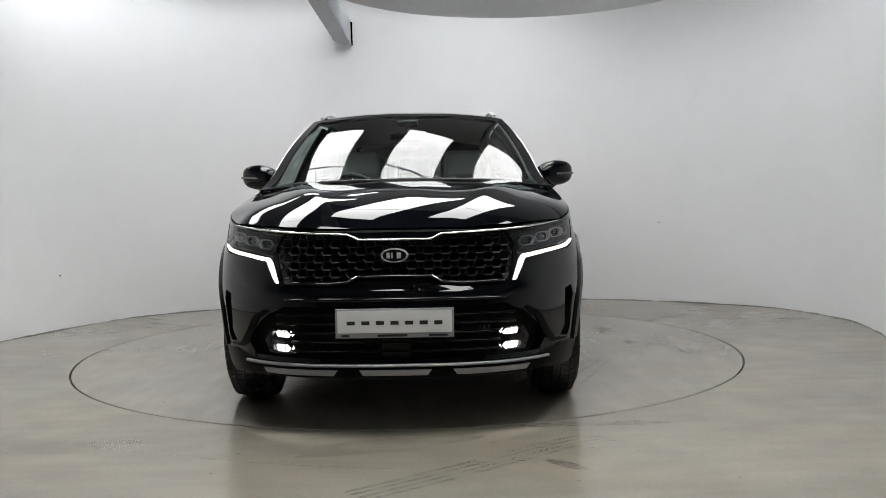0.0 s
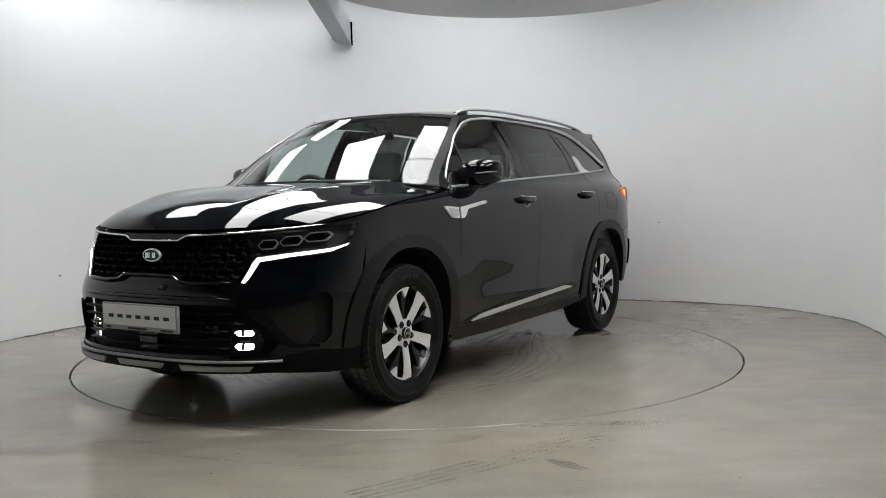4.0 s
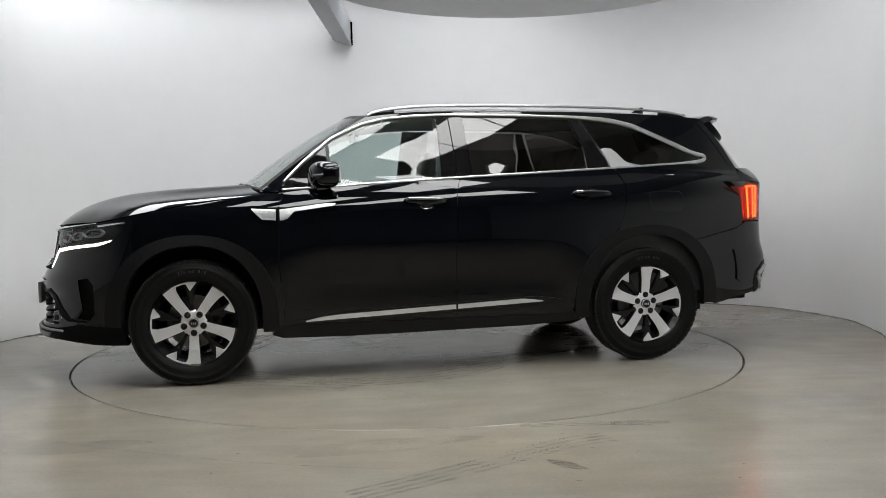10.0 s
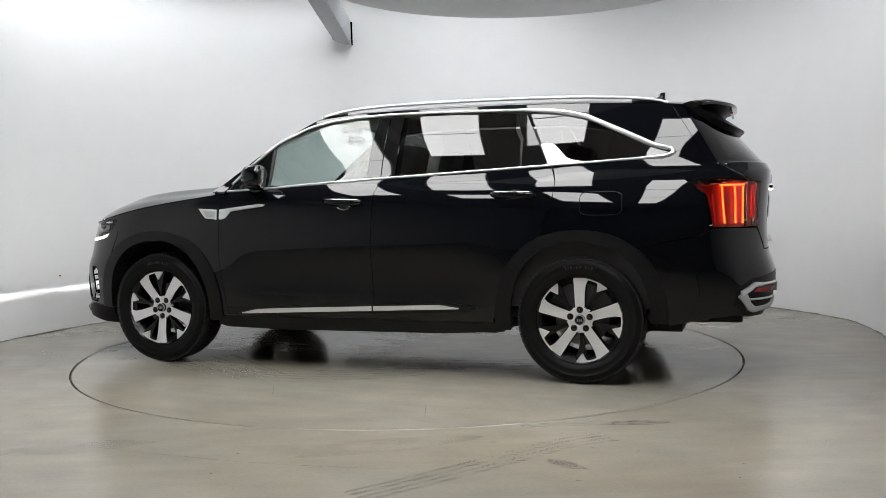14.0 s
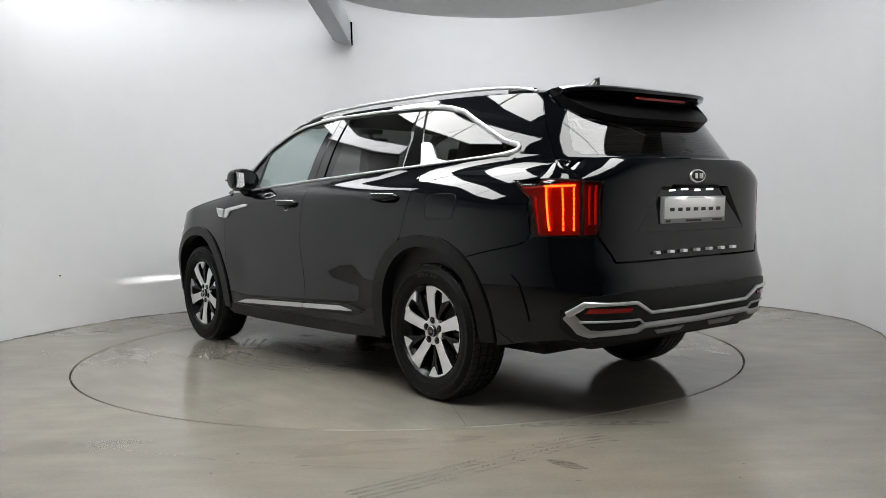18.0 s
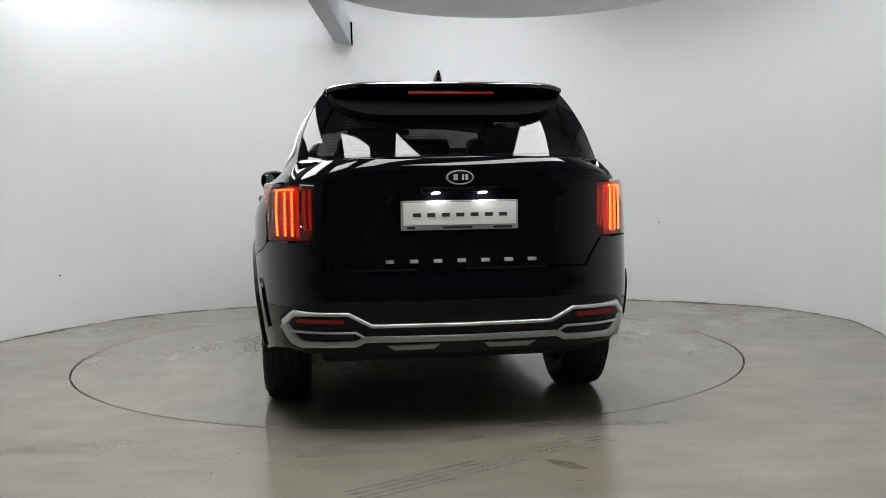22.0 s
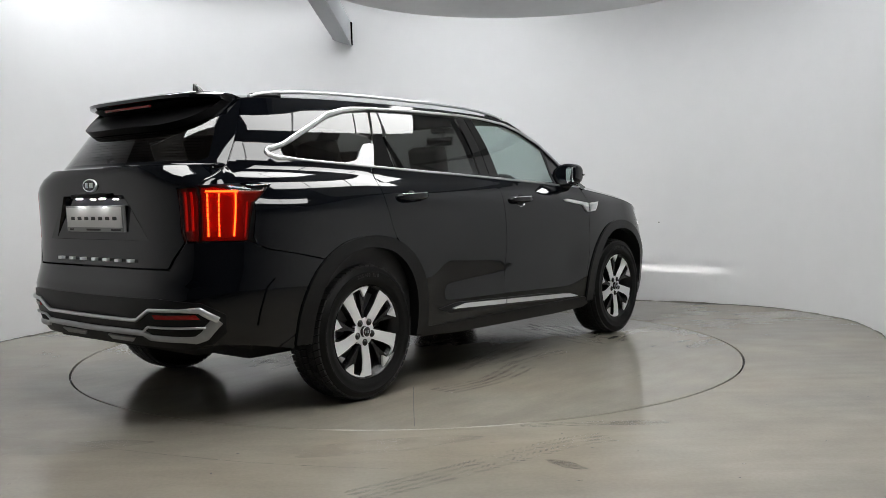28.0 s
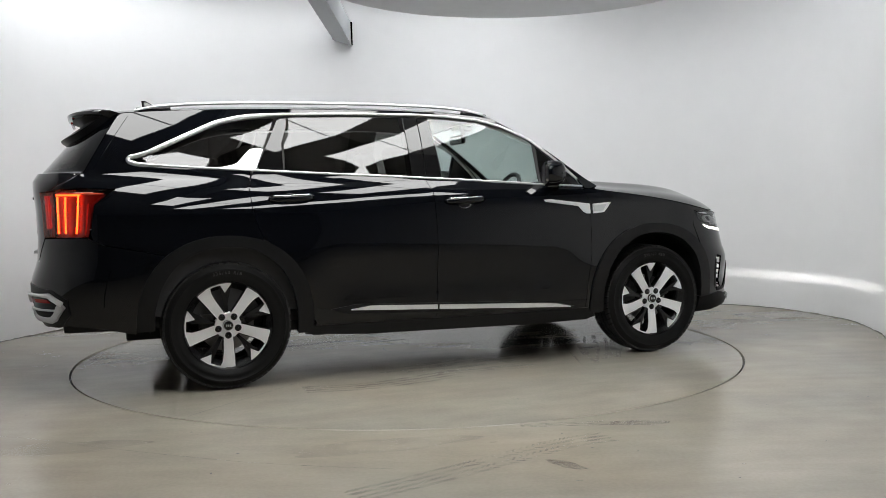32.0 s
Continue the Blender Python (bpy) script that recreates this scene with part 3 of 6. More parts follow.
# panels of the same kind, added unseen higher up beside the curved wall to brighten it
FILL_LIGHTS = [(-2.62, 0.75, 3.18, -14, 4), (-2.2, 1.45, 3.18, -38, 4), (0.60, 2.1, 3.18, -92, 8), (-0.95, 2.0, 3.18, -75, 4), (2.55, 0.6, 3.18, -176, 14), (1.45, 1.25, 3.18, -118, 2)]
build_place()
build_floor_marks()
TURN = build_turntable()
build_ceiling_disc()
build_beam()
build_light_panels()
# ---- the car: its surfaces (x forward, y to the left, z up, origin on the ground midway between the axles) ----
WZ = [0.18, 0.26, 0.34, 0.42, 0.48, 0.51, 0.56, 0.65, 0.80, 0.92, 1.00, 1.06, 1.095, 1.125, 1.15, 1.18, 1.24, 1.32, 1.42, 1.52, 1.60, 1.66, 1.72]
WY = [0.86, 0.885, 0.904, 0.917, 0.924, 0.927, 0.933, 0.940, 0.944, 0.941, 0.934, 0.923, 0.911, 0.895, 0.874, 0.851, 0.822, 0.787, 0.735, 0.671, 0.613, 0.566, 0.50]
FZ = [0.18, 0.24, 0.30, 0.34, 0.40, 0.46, 0.56, 0.62, 0.70, 0.80, 0.90, 0.96, 1.02, 1.20]
FX = [2.28, 2.33, 2.370, 2.362, 2.352, 2.350, 2.350, 2.345, 2.305, 2.280, 2.262, 2.235, 2.19, 2.0]
RZ = [0.18, 0.30, 0.40, 0.48, 0.58, 0.64, 0.70, 0.76, 0.90, 1.05, 1.14, 1.19, 1.23, 1.30]
RX = [-2.26, -2.33, -2.40, -2.435, -2.452, -2.45, -2.43, -2.415, -2.408, -2.415, -2.425, -2.428, -2.41, -2.34]
XF, XR = 1.55, -1.60
FP, FQ, RP, RQ = 2.0, 3.0, 2.0, 5.6


def smooth(x, a, b):
    s = np.clip((x - a) / (b - a), 0, 1)
    return s * s * (3 - 2 * s)


def width(z, x=0.0):
    """Half width of the middle section; the shoulder climbs towards the tail."""
    x, z = np.asarray(x, float), np.asarray(z, float)
    hind = smooth(-x, 0.7, 2.1)
    rise = hind * (0.05 * smooth(z, 0.9, 1.05) + 0.02 * np.exp(-((z - 1.13) / 0.06) ** 2))
    # the hind pillar is rounder than the glass before it
    swell = 0.012 * smooth(-x, 1.55, 1.98) * np.sin(np.pi * np.clip((z - 1.23) / 0.37, 0, 1))
    # the doors are hollowed between the wheels, and the wings draw in above the wheels
    dent = 0.015 * np.exp(-((z - 0.59) / 0.14) ** 2) * smooth(x, -1.0, -0.7) * smooth(-x, -0.95, -0.6)
    return (interp(z - rise, WZ, WY) + swell - dent) * (1 - 0.052 * smooth(x, 0.85, 1.7) * smooth(z, 0.64, 1.0))


def front_width(z):
    """Half width of the nose behind its rounded corners."""
    return width(z, 1.8)


def flank_y(x, z):
    """Half width of the body at x and height z."""
    x, z = np.asarray(x, float), np.asarray(z, float)
    zl = np.minimum(z, 1.02)
    af, ar = interp(zl, FZ, FX) - XF, XR - interp(zl, RZ, RX)
    f = np.clip((x - XF) / af, 0, 0.9999)
    r = np.clip((XR - x) / ar, 0, 0.9999)
    low = np.where(x > XF, (1 - f ** FP) ** (1 / FQ), (1 - r ** RP) ** (1 / RQ))
    f2, r2 = np.clip((x + 0.2) / 2.75, 0, 0.999), np.clip((-0.2 - x) / 2.75, 0, 0.999)
    high = np.where(x > -0.2, (1 - f2 ** 2.3) ** (1 / 3), (1 - r2 ** 1.95) ** 0.25)
    k = smooth(z, 0.98, 1.26)
    return width(z, x) * (low * (1 - k) + high * k)


def FLANK(x, z):
    return x, flank_y(x, z), z


def nose_x(y, z):
    u = np.clip(np.abs(y) / front_width(z), 0, 0.9999)
    return XF + (interp(z, FZ, FX) - XF) * (1 - u ** FQ) ** (1 / FP)


def hind_width(z):
    """Half width of the tail; it draws in above the lamps."""
    return width(z, -2.2) - 1.1 * np.maximum(np.asarray(z, float) - 1.14, 0)


def tail_x(y, z):
    u = np.clip(np.abs(y) / hind_width(z), 0, 0.9999)
    return XR + (interp(z, RZ, RX) - XR) * (1 - u ** RQ) ** (1 / RP)


def corner_table(p, q):
    y = np.r_[np.linspace(0, 0.9, 120), 1 - np.geomspace(0.1, 1e-6, 200)]
    x = (1 - y ** q) ** (1 / p)
    y, x = np.r_[y, 1], np.r_[x, 0]
    s = np.r_[0, np.cumsum(np.hypot(np.diff(x), np.diff(y) * 0.95))]
    return s, x, y


FS, FTX, FTY = corner_table(FP, FQ)
RS, RTX, RTY = corner_table(RP, RQ)


def FRONT(s, z):
    """Wraps round the front corner: s runs from the middle (0) to the flank, signed."""
    a = np.abs(s)
    x = XF + (interp(z, FZ, FX) - XF) * np.interp(a, FS, FTX) - np.maximum(a - FS[-1], 0)
    return x, np.sign(s) * front_width(z) * np.interp(a, FS, FTY), z


def REAR(s, z):
    a = np.abs(s)
    x = XR + (interp(z, RZ, RX) - XR) * np.interp(a, RS, RTX) + np.maximum(a - RS[-1], 0)
    return x, np.sign(s) * hind_width(z) * np.interp(a, RS, RTY), z


def fy(y, z):
    """FRONT's s for a y on the nose."""
    return math.copysign(float(np.interp(min(abs(y) / front_width(z), 1), FTY, FS)), y)


def fx(x, z):
    """FRONT's s for an x on the flank or corner."""
    if x < XF:
        return FS[-1] + XF - x
    return float(np.interp((x - XF) / (interp(z, FZ, FX) - XF), FTX[::-1], FS[::-1]))


def ry(y, z):
    return math.copysign(float(np.interp(min(abs(y) / hind_width(z), 1), RTY, RS)), y)


def rx(x, z):
    if x > XR:
        return RS[-1] + x - XR
    return float(np.interp((XR - x) / (XR - interp(z, RZ, RX)), RTX[::-1], RS[::-1]))


# bonnet: its outer edge lies on the flank
HX = [0.90, 1.10, 1.30, 1.50, 1.70, 1.84, 2.00, 2.12, 2.20, 2.27]
HE = [1.118, 1.092, 1.068, 1.038, 1.000, 0.972, 0.945, 0.930, 0.921, 0.908]
HC = [1.188, 1.174, 1.164, 1.153, 1.134, 1.114, 1.074, 1.024, 0.972, 0.910]


def hood_edge(x):
    return interp(x, HX, HE)


def BONNET(x, u):
    """u from -1 to 1 across; creases near the sides of the raised middle."""
    ze = hood_edge(x)
    ye = flank_y(x, ze)
    a = np.abs(u)
    rise = interp(x, HX, HC) - ze
    form = 1 - a ** 3.7
    c0 = 0.50 + 0.12 * smooth(x, 2.2, 1.1)
    crease = 0.011 * np.exp(-((a - c0) / 0.085) ** 2) * smooth(x, 2.24, 1.75) - 0.009 * np.exp(-((a - c0 + 0.22) / 0.15) ** 2) * smooth(x, 2.2, 1.6) - 0.006 * np.exp(-((a - c0 - 0.2) / 0.1) ** 2) * smooth(x, 2.2, 1.7)
    return x, u * ye, ze + rise * form + crease


# roof: its outer edge lies on the flank
EX = [-2.10, -1.90, -1.60, -1.20, -0.80, -0.40, 0.00, 0.20, 0.36, 0.50]
EZ = [1.560, 1.583, 1.602, 1.616, 1.622, 1.622, 1.614, 1.600, 1.580, 1.550]
RC = [1.612, 1.628, 1.648, 1.665, 1.673, 1.674, 1.664, 1.648, 1.624, 1.592]


def roof_edge(x):
    return interp(x, EX, EZ)


def ROOF(x, u):
    ze = roof_edge(x)
    ye = flank_y(x, ze)
    return x, u * ye, ze + (interp(x, EX, RC) - ze) * (1 - np.abs(u) ** 2.6)


# front pillar line, on the flank, from the cowl to the roof
PT = [0.0, 0.25, 0.5, 0.75, 1.0]
PX = [1.000, 0.838, 0.672, 0.505, 0.345]
PZ = [1.130, 1.257, 1.379, 1.488, 1.583]


def pillar(v):
    x, z = interp(v, PT, PX), interp(v, PT, PZ)
    return x, flank_y(x, z), z


def SCREEN_MAP(u, v):
    """Windscreen: u -1 to 1 across, v 0 to 1 up."""
    x, y, z = pillar(v)
    b = 1 - np.abs(u) ** 2.4
    return x + (0.130 - 0.045 * v) * b, u * y, z + 0.036 * b


# rear pillar line, on the flank, from the tailgate's shoulder to the spoiler
QT = [0.0, 0.33, 0.66, 1.0]
QX = [-2.145, -2.082, -2.020, -1.952]
QZ = [1.235, 1.345, 1.455, 1.570]


def rear_pillar(v):
    x, z = interp(v, QT, QX), interp(v, QT, QZ)
    return x, flank_y(x, z), z


def BACK_MAP(u, v):
    """Rear window and its surround: u across, v up."""
    x, y, z = rear_pillar(v)
    b = 1 - np.abs(u) ** 2.8
    return x - (0.255 - 0.118 * v) * b, u * y, z + 0.02 * v * b


def ring(cx, cz, hw, hh, p=2.3, n=40, a0=0.0, a1=360.0):
    """A rounded outline round a wheel."""
    out = []
    for i in range(n + 1):
        a = radians(a0 + (a1 - a0) * i / n)
        c, s = math.cos(a), math.sin(a)
        out.append((cx + hw * math.copysign(abs(c) ** (2 / p), c), cz + hh * math.copysign(abs(s) ** (2 / p), s)))
    return out


AXF, AXR, HUB = 1.4075, -1.4075, 0.365
CLAD_W, CLAD_H, OPEN_W, OPEN_H = 0.488, 0.510, 0.396, 0.448


def arch(cx, wdt, hgt, z0, flip=False):
    """The arch outline from its front foot over the top to its rear foot; the foot on the bumper's side ends higher."""
    zf, zr = (z0 + 0.06, z0) if cx > 0 else (z0, z0 + 0.06)
    pts = [(x, z) for x, z in ring(cx, HUB, wdt, hgt, 2.25, 48, -40, 220) if z >= (zf if x > cx else zr)]
    pts = [(pts[0][0], zf)] + pts + [(pts[-1][0], zr)]
    return pts[::-1] if flip else pts


CAR = new("car")
tagged(CAR, "glossy black family SUV with silver trim standing on the turntable", "car")

# window line (top and bottom of the side glass), x and z
BELT = [(0.905, 1.128), (0.56, 1.143), (0.39, 1.156), (-0.16, 1.187), (-0.86, 1.222), (-1.36, 1.248), (-1.84, 1.276)]
TOPLINE = [(-1.905, 1.315), (-1.80, 1.345), (-1.63, 1.425), (-1.42, 1.522), (-1.30, 1.552), (-1.22, 1.566), (-1.03, 1.582), (-0.60, 1.592), (-0.17, 1.593), (0.04, 1.585), (0.25, 1.563), (0.395, 1.526), (0.575, 1.440), (0.755, 1.292), (0.875, 1.172)]


def belt_z(x):
    xs = [p[0] for p in BELT][::-1]
    return float(np.interp(x, xs, [p[1] for p in BELT][::-1]))


def top_z(x):
    xs = [p[0] for p in TOPLINE]
    return float(np.interp(x, xs, [p[1] for p in TOPLINE]))


def belt_run(x0, x1, dz=0.0, step=0.08):
    n = max(2, int(abs(x1 - x0) / step))
    return [(x, belt_z(x) + dz) for x in np.linspace(x0, x1, n)]


def top_run(x0, x1, dz=0.0, step=0.06):
    n = max(2, int(abs(x1 - x0) / step))
    return [(x, top_z(x) + dz) for x in np.linspace(x0, x1, n)]


SEAM = 0.0016
# door shut lines
DOOR_F = [(0.880, 1.10), (0.905, 1.04), (0.915, 0.68), (0.895, 0.50), (0.885, 0.335)]
DOOR_M = [(-0.195, 1.18), (-0.165, 1.10), (-0.150, 0.76), (-0.155, 0.335)]


def build_flanks():
    zc = 0.30
    cl_f, cl_r = arch(AXF, CLAD_W, CLAD_H, zc), arch(AXR, CLAD_W, CLAD_H, zc)
    # fender: between bonnet edge, front arch, door, pillar foot and front bumper
    edge = [(x, float(hood_edge(x)) - 0.004) for x in np.linspace(1.78, 0.96, 16)]
    a = [p for p in cl_f if p[0] < 1.70 or p[1] > 0.62]
    a = [p for p in a if not (p[0] > AXF and p[1] < 0.70)]
    top = [(1.80, 0.955), (1.74, 0.86)]
    fender = [(1.74, 0.86)] + a + [(x + SEAM, z) for x, z in DOOR_F[::-1]] + [(0.915, 1.112)] + edge[::-1]
    fender = clean(fender)
    both("fender", fender, FLANK, PAINT, CAR)
    # front door
    fd = [(x - SEAM, z) for x, z in DOOR_F] + [(x + SEAM, z) for x, z in DOOR_M[::-1]] + [(-0.19, belt_z(-0.19) - 0.006)] + belt_run(-0.18, 0.875, -0.006)
    doors = both("front_door", clean(fd), FLANK, PAINT, CAR)
    # rear door: its hind edge follows the arch
    hind = [(-1.268, 1.150), (-1.262, 1.04), (-1.235, 0.93), (-1.205, 0.862)]
    arc = [p for p in cl_r if p[0] > -1.205 and p[1] > 0.40 and p[1] < 0.86]
    arc = sorted(arc, key=lambda p: -p[1])
    rd = [(x - SEAM, z) for x, z in DOOR_M] + [(-0.90, 0.335)] + arc[::-1] + [(x + SEAM, z) for x, z in hind[::-1]] + [(-1.23, belt_z(-1.23) - 0.006)] + belt_run(-1.22, -0.20, -0.006)
    rdoors = both("rear_door", clean(rd), FLANK, PAINT, CAR)
    # quarter panel
    arc = [p for p in cl_r if p[0] <= -1.205 and (p[1] > 0.785 or p[0] > AXR)] + [(-1.7315, 0.775)]
    quarter = [(x - SEAM, z) for x, z in hind] + [(-1.205, 0.862)] + arc + [(-1.90, 0.812), (-2.05, 0.842), (-2.10, 0.866), (-2.112, 0.90), (-2.09, 1.06), (-1.975, 1.145), (-2.12, 1.148), (-2.14, 1.19), (-2.150, 1.228)]
    dpil = [tuple(float(c) for c in (rear_pillar(v)[0] + 0.004, rear_pillar(v)[2])) for v in np.linspace(0.05, 1, 8)]
    edge = [(x, float(roof_edge(x)) - 0.003) for x in np.linspace(-1.945, -1.15, 12)]
    gl = top_run(-1.15, -1.905, 0.012) + [(-1.925, 1.30), (-1.85, 1.264)] + belt_run(-1.80, -1.245, -0.006)
    quarter = quarter + dpil + edge + gl
    both("quarter_panel", clean(quarter), FLANK, PAINT, CAR)
    # roof side rail above the doors, and front pillar
    edge = [(x, float(roof_edge(x)) - 0.003) for x in np.linspace(-1.15, 0.34, 16)]
    pil = [(float(pillar(v)[0]), float(pillar(v)[2])) for v in np.linspace(1, 0, 14)]
    side = edge + pil + [(0.93, 1.113), (0.90, 1.118)] + top_run(0.872, -1.15, 0.012)
    both("pillar_frame", clean(side), FLANK, PAINT, CAR)
    # cladding round the wheels
    for cx, nm in ((AXF, "front_arch_cladding"), (AXR, "rear_arch_cladding")):
        o, i = arch(cx, CLAD_W, CLAD_H, 0.30), arch(cx, OPEN_W, OPEN_H, 0.30, True)
        both(nm, clean(o + i), FLANK, CLAD, CAR, "satin black wheel arch trim", lift=0.012, rim=0.05)
    # sill
    sill = [(0.945, 0.30), (0.90, 0.332), (-0.93, 0.332), (-0.945, 0.30), (-0.97, 0.285), (-0.6, 0.262), (0.5, 0.248), (0.90, 0.255), (0.96, 0.275)]
    both("sill", clean(sill), FLANK, CLAD, CAR, "satin black sill", rim=0.06, lift=0.004)
    # lower door trim: dark rise with a bright strip on it
    rise = [(0.80, 0.352), (0.72, 0.345), (-0.72, 0.392), (-0.82, 0.425), (-0.66, 0.447), (0.30, 0.41), (0.68, 0.378)]
    both("door_moulding", clean(rise), FLANK, CLAD, CAR, "satin black door moulding", lift=0.012, rim=0.012)
    for x0, x1 in ((0.765, -0.143), (-0.157, -0.70)):
        n = 10
        lo = [(x, 0.351 + (0.765 - x) * 0.0435) for x in np.linspace(x0, x1, n)]
        t = [min(1, 8 * abs((x - (0.765 if x0 > 0 else -0.70)))) for x, _ in lo]
        up = [(x, z + 0.005 + 0.021 * k) for (x, z), k in zip(lo, t)][::-1]
        both("sill_strip", clean(lo + up), FLANK, BRIGHT, CAR, "bright silver strip", lift=0.021, rim=0.012)
    return doors, rdoors


def clean(poly):
    out = []
    for p in poly:
        p = (float(p[0]), float(p[1]))
        if not out or math.dist(p, out[-1]) > 1.5e-3:
            out.append(p)
    if math.dist(out[0], out[-1]) < 1.5e-3:
        out.pop()
    return out


def build_glass(doors, rdoors):
    # side windows, a little inside the frame
    b, m, q = 0.012, -0.0, -0.010
    front_q = [(0.80, belt_z(0.80) + b)] + top_run(0.80, 0.615, -b) + [(0.600, belt_z(0.60) + b)]
    front_w = [(0.585, belt_z(0.585) + b)] + top_run(0.595, -0.095, -b) + [(-0.085, belt_z(-0.09) + b)] + belt_run(-0.08, 0.58, b)
    rear_w = [(-0.275, belt_z(-0.275) + b)] + top_run(-0.265, -0.985, -b) + [(-1.00, 1.46), (-1.035, 1.40), (-1.045, belt_z(-1.05) + b)] + belt_run(-1.04, -0.28, b)
    rear_f = [(-1.055, belt_z(-1.055) + b), (-1.05, 1.41), (-1.012, 1.50), (-0.998, 1.568), (-1.05, 1.567), (-1.20, 1.27), (-1.19, belt_z(-1.19) + b)]
    quart = [(-1.245, belt_z(-1.245) + b), (-1.20, 1.30), (-1.075, 1.56)] + top_run(-1.09, -1.86, -b) + [(-1.885, 1.312)] + belt_run(-1.84, -1.25, b)
    for k, (d, r) in enumerate(zip(doors, rdoors)):
        mir = k == 1
        panel("corner_cover", clean(front_q), FLANK, PIANO, d, "gloss black corner cover", lift=q, rim=0.004, mirror=mir)
        panel("window", clean(front_w), FLANK, CLEAR, d, "clear glass", lift=q, rim=0, mirror=mir)
        panel("window", clean(rear_w), FLANK, TINT, r, "dark privacy glass", lift=q, rim=0, mirror=mir)
        panel("quarter_light", clean(rear_f), FLANK, PIANO, r, "gloss black blind", lift=q, rim=0.004, mirror=mir)
        # black pillar covers
        p1 = [(-0.085, belt_z(-0.085) + b), (-0.095, top_z(-0.09) - b), (-0.170, top_z(-0.17) - b), (-0.180, belt_z(-0.18) + b)]
        p2 = [(-0.186, belt_z(-0.186) + b), (-0.176, top_z(-0.176) - b), (-0.265, top_z(-0.26) - b), (-0.275, belt_z(-0.275) + b)]
        panel("pillar_cover", clean(p1), FLANK, PIANO, d, "gloss black pillar cover", lift=-0.003, rim=0.012, mirror=mir)
        panel("pillar_cover", clean(p2), FLANK, PIANO, r, "gloss black pillar cover", lift=-0.003, rim=0.012, mirror=mir)
        post = [(0.585, belt_z(0.59) + b), (0.600, belt_z(0.6) + b), (0.615, top_z(0.615) - b), (0.595, top_z(0.6) - b)]
        panel("window_post", clean(post), FLANK, DARK, d, "black window post", lift=-0.004, rim=0.01, mirror=mir)
        foot = [(0.872, belt_z(0.87) + b), (0.865, top_z(0.865) - b)] + top_run(0.855, 0.80, -b) + [(0.80, belt_z(0.8) + b)]
        panel("mirror_foot", clean(foot), FLANK, PIANO, d, "gloss black corner cover", lift=-0.004, rim=0.01, mirror=mir)
        panel("quarter_window", clean(quart), FLANK, TINT, CAR, "dark privacy glass", lift=q, rim=0, mirror=mir)
        # bright fin and trim round the glass
        fin = [(-1.215, belt_z(-1.215) + 0.006), (-1.163, 1.366), (-1.185, 1.374), (-1.235, 1.368), (-1.262, 1.345), (-1.315, 1.287), (-1.345, 1.274), (-1.43, belt_z(-1.43) + 0.006)]
        panel("window_fin", clean(fin), FLANK, BRIGHT, CAR, "bright silver window fin", lift=0.002, rim=0.012, mirror=mir)
    for sgn in (1, -1):
        lower = [p for p in belt_run(0.885, -1.80, 0.002, 0.05)]
        tip = [(-1.845, 1.279), (-1.885, 1.287), (-1.907, 1.302), (-1.898, 1.321)]
        upper = [p for p in top_run(-1.865, 0.872, 0.002, 0.04)]
        line = np.array(catmull(lower + tip + upper, 3))
        x, z = line[:, 0], line[:, 1]
        y = flank_y(x, z) + 0.002
        pts = np.stack([x, y * sgn, z], 1)
        above = smooth(z - np.interp(-x, [-0.9, 1.84], [1.128, 1.276]), 0.03, 0.10)
        wide = 0.0070 + 0.0022 * above + 0.0065 * np.maximum(smooth(-x, 0.95, 1.3) * above, smooth(-x, 1.70, 1.86))
        seal = np.stack([x, (flank_y(x, z) - 0.018) * sgn, z], 1)
        part("window_seal", sweep(seal, [0.006] * len(pts), [0.022] * len(pts), 6, up=(0, sgn, 0.0)), DARK, CAR, "black rubber window seal")
        part("window_trim", sweep(pts, list(wide), 0.005, 8, up=(0, sgn, 0.0)), SATIN, CAR, "satin silver window trim", smooth=True)
    # windscreen
    e = 0.93
    panel("windscreen", [(-e, 0.015), (e, 0.015), (e, 0.95), (-e, 0.95)], SCREEN_MAP, SCREEN, CAR, "clear windscreen", res=0.05, rim=0)
    frame_ = [(-1, -0.03), (1, -0.03), (1, 1.0), (-1, 1.0)]
    panel("windscreen_surround", frame_, SCREEN_MAP, LIP, CAR, "gloss black edging", res=0.05, holes=[[(-e, 0.015), (e, 0.015), (e, 0.95), (-e, 0.95)]], rim=0.01)


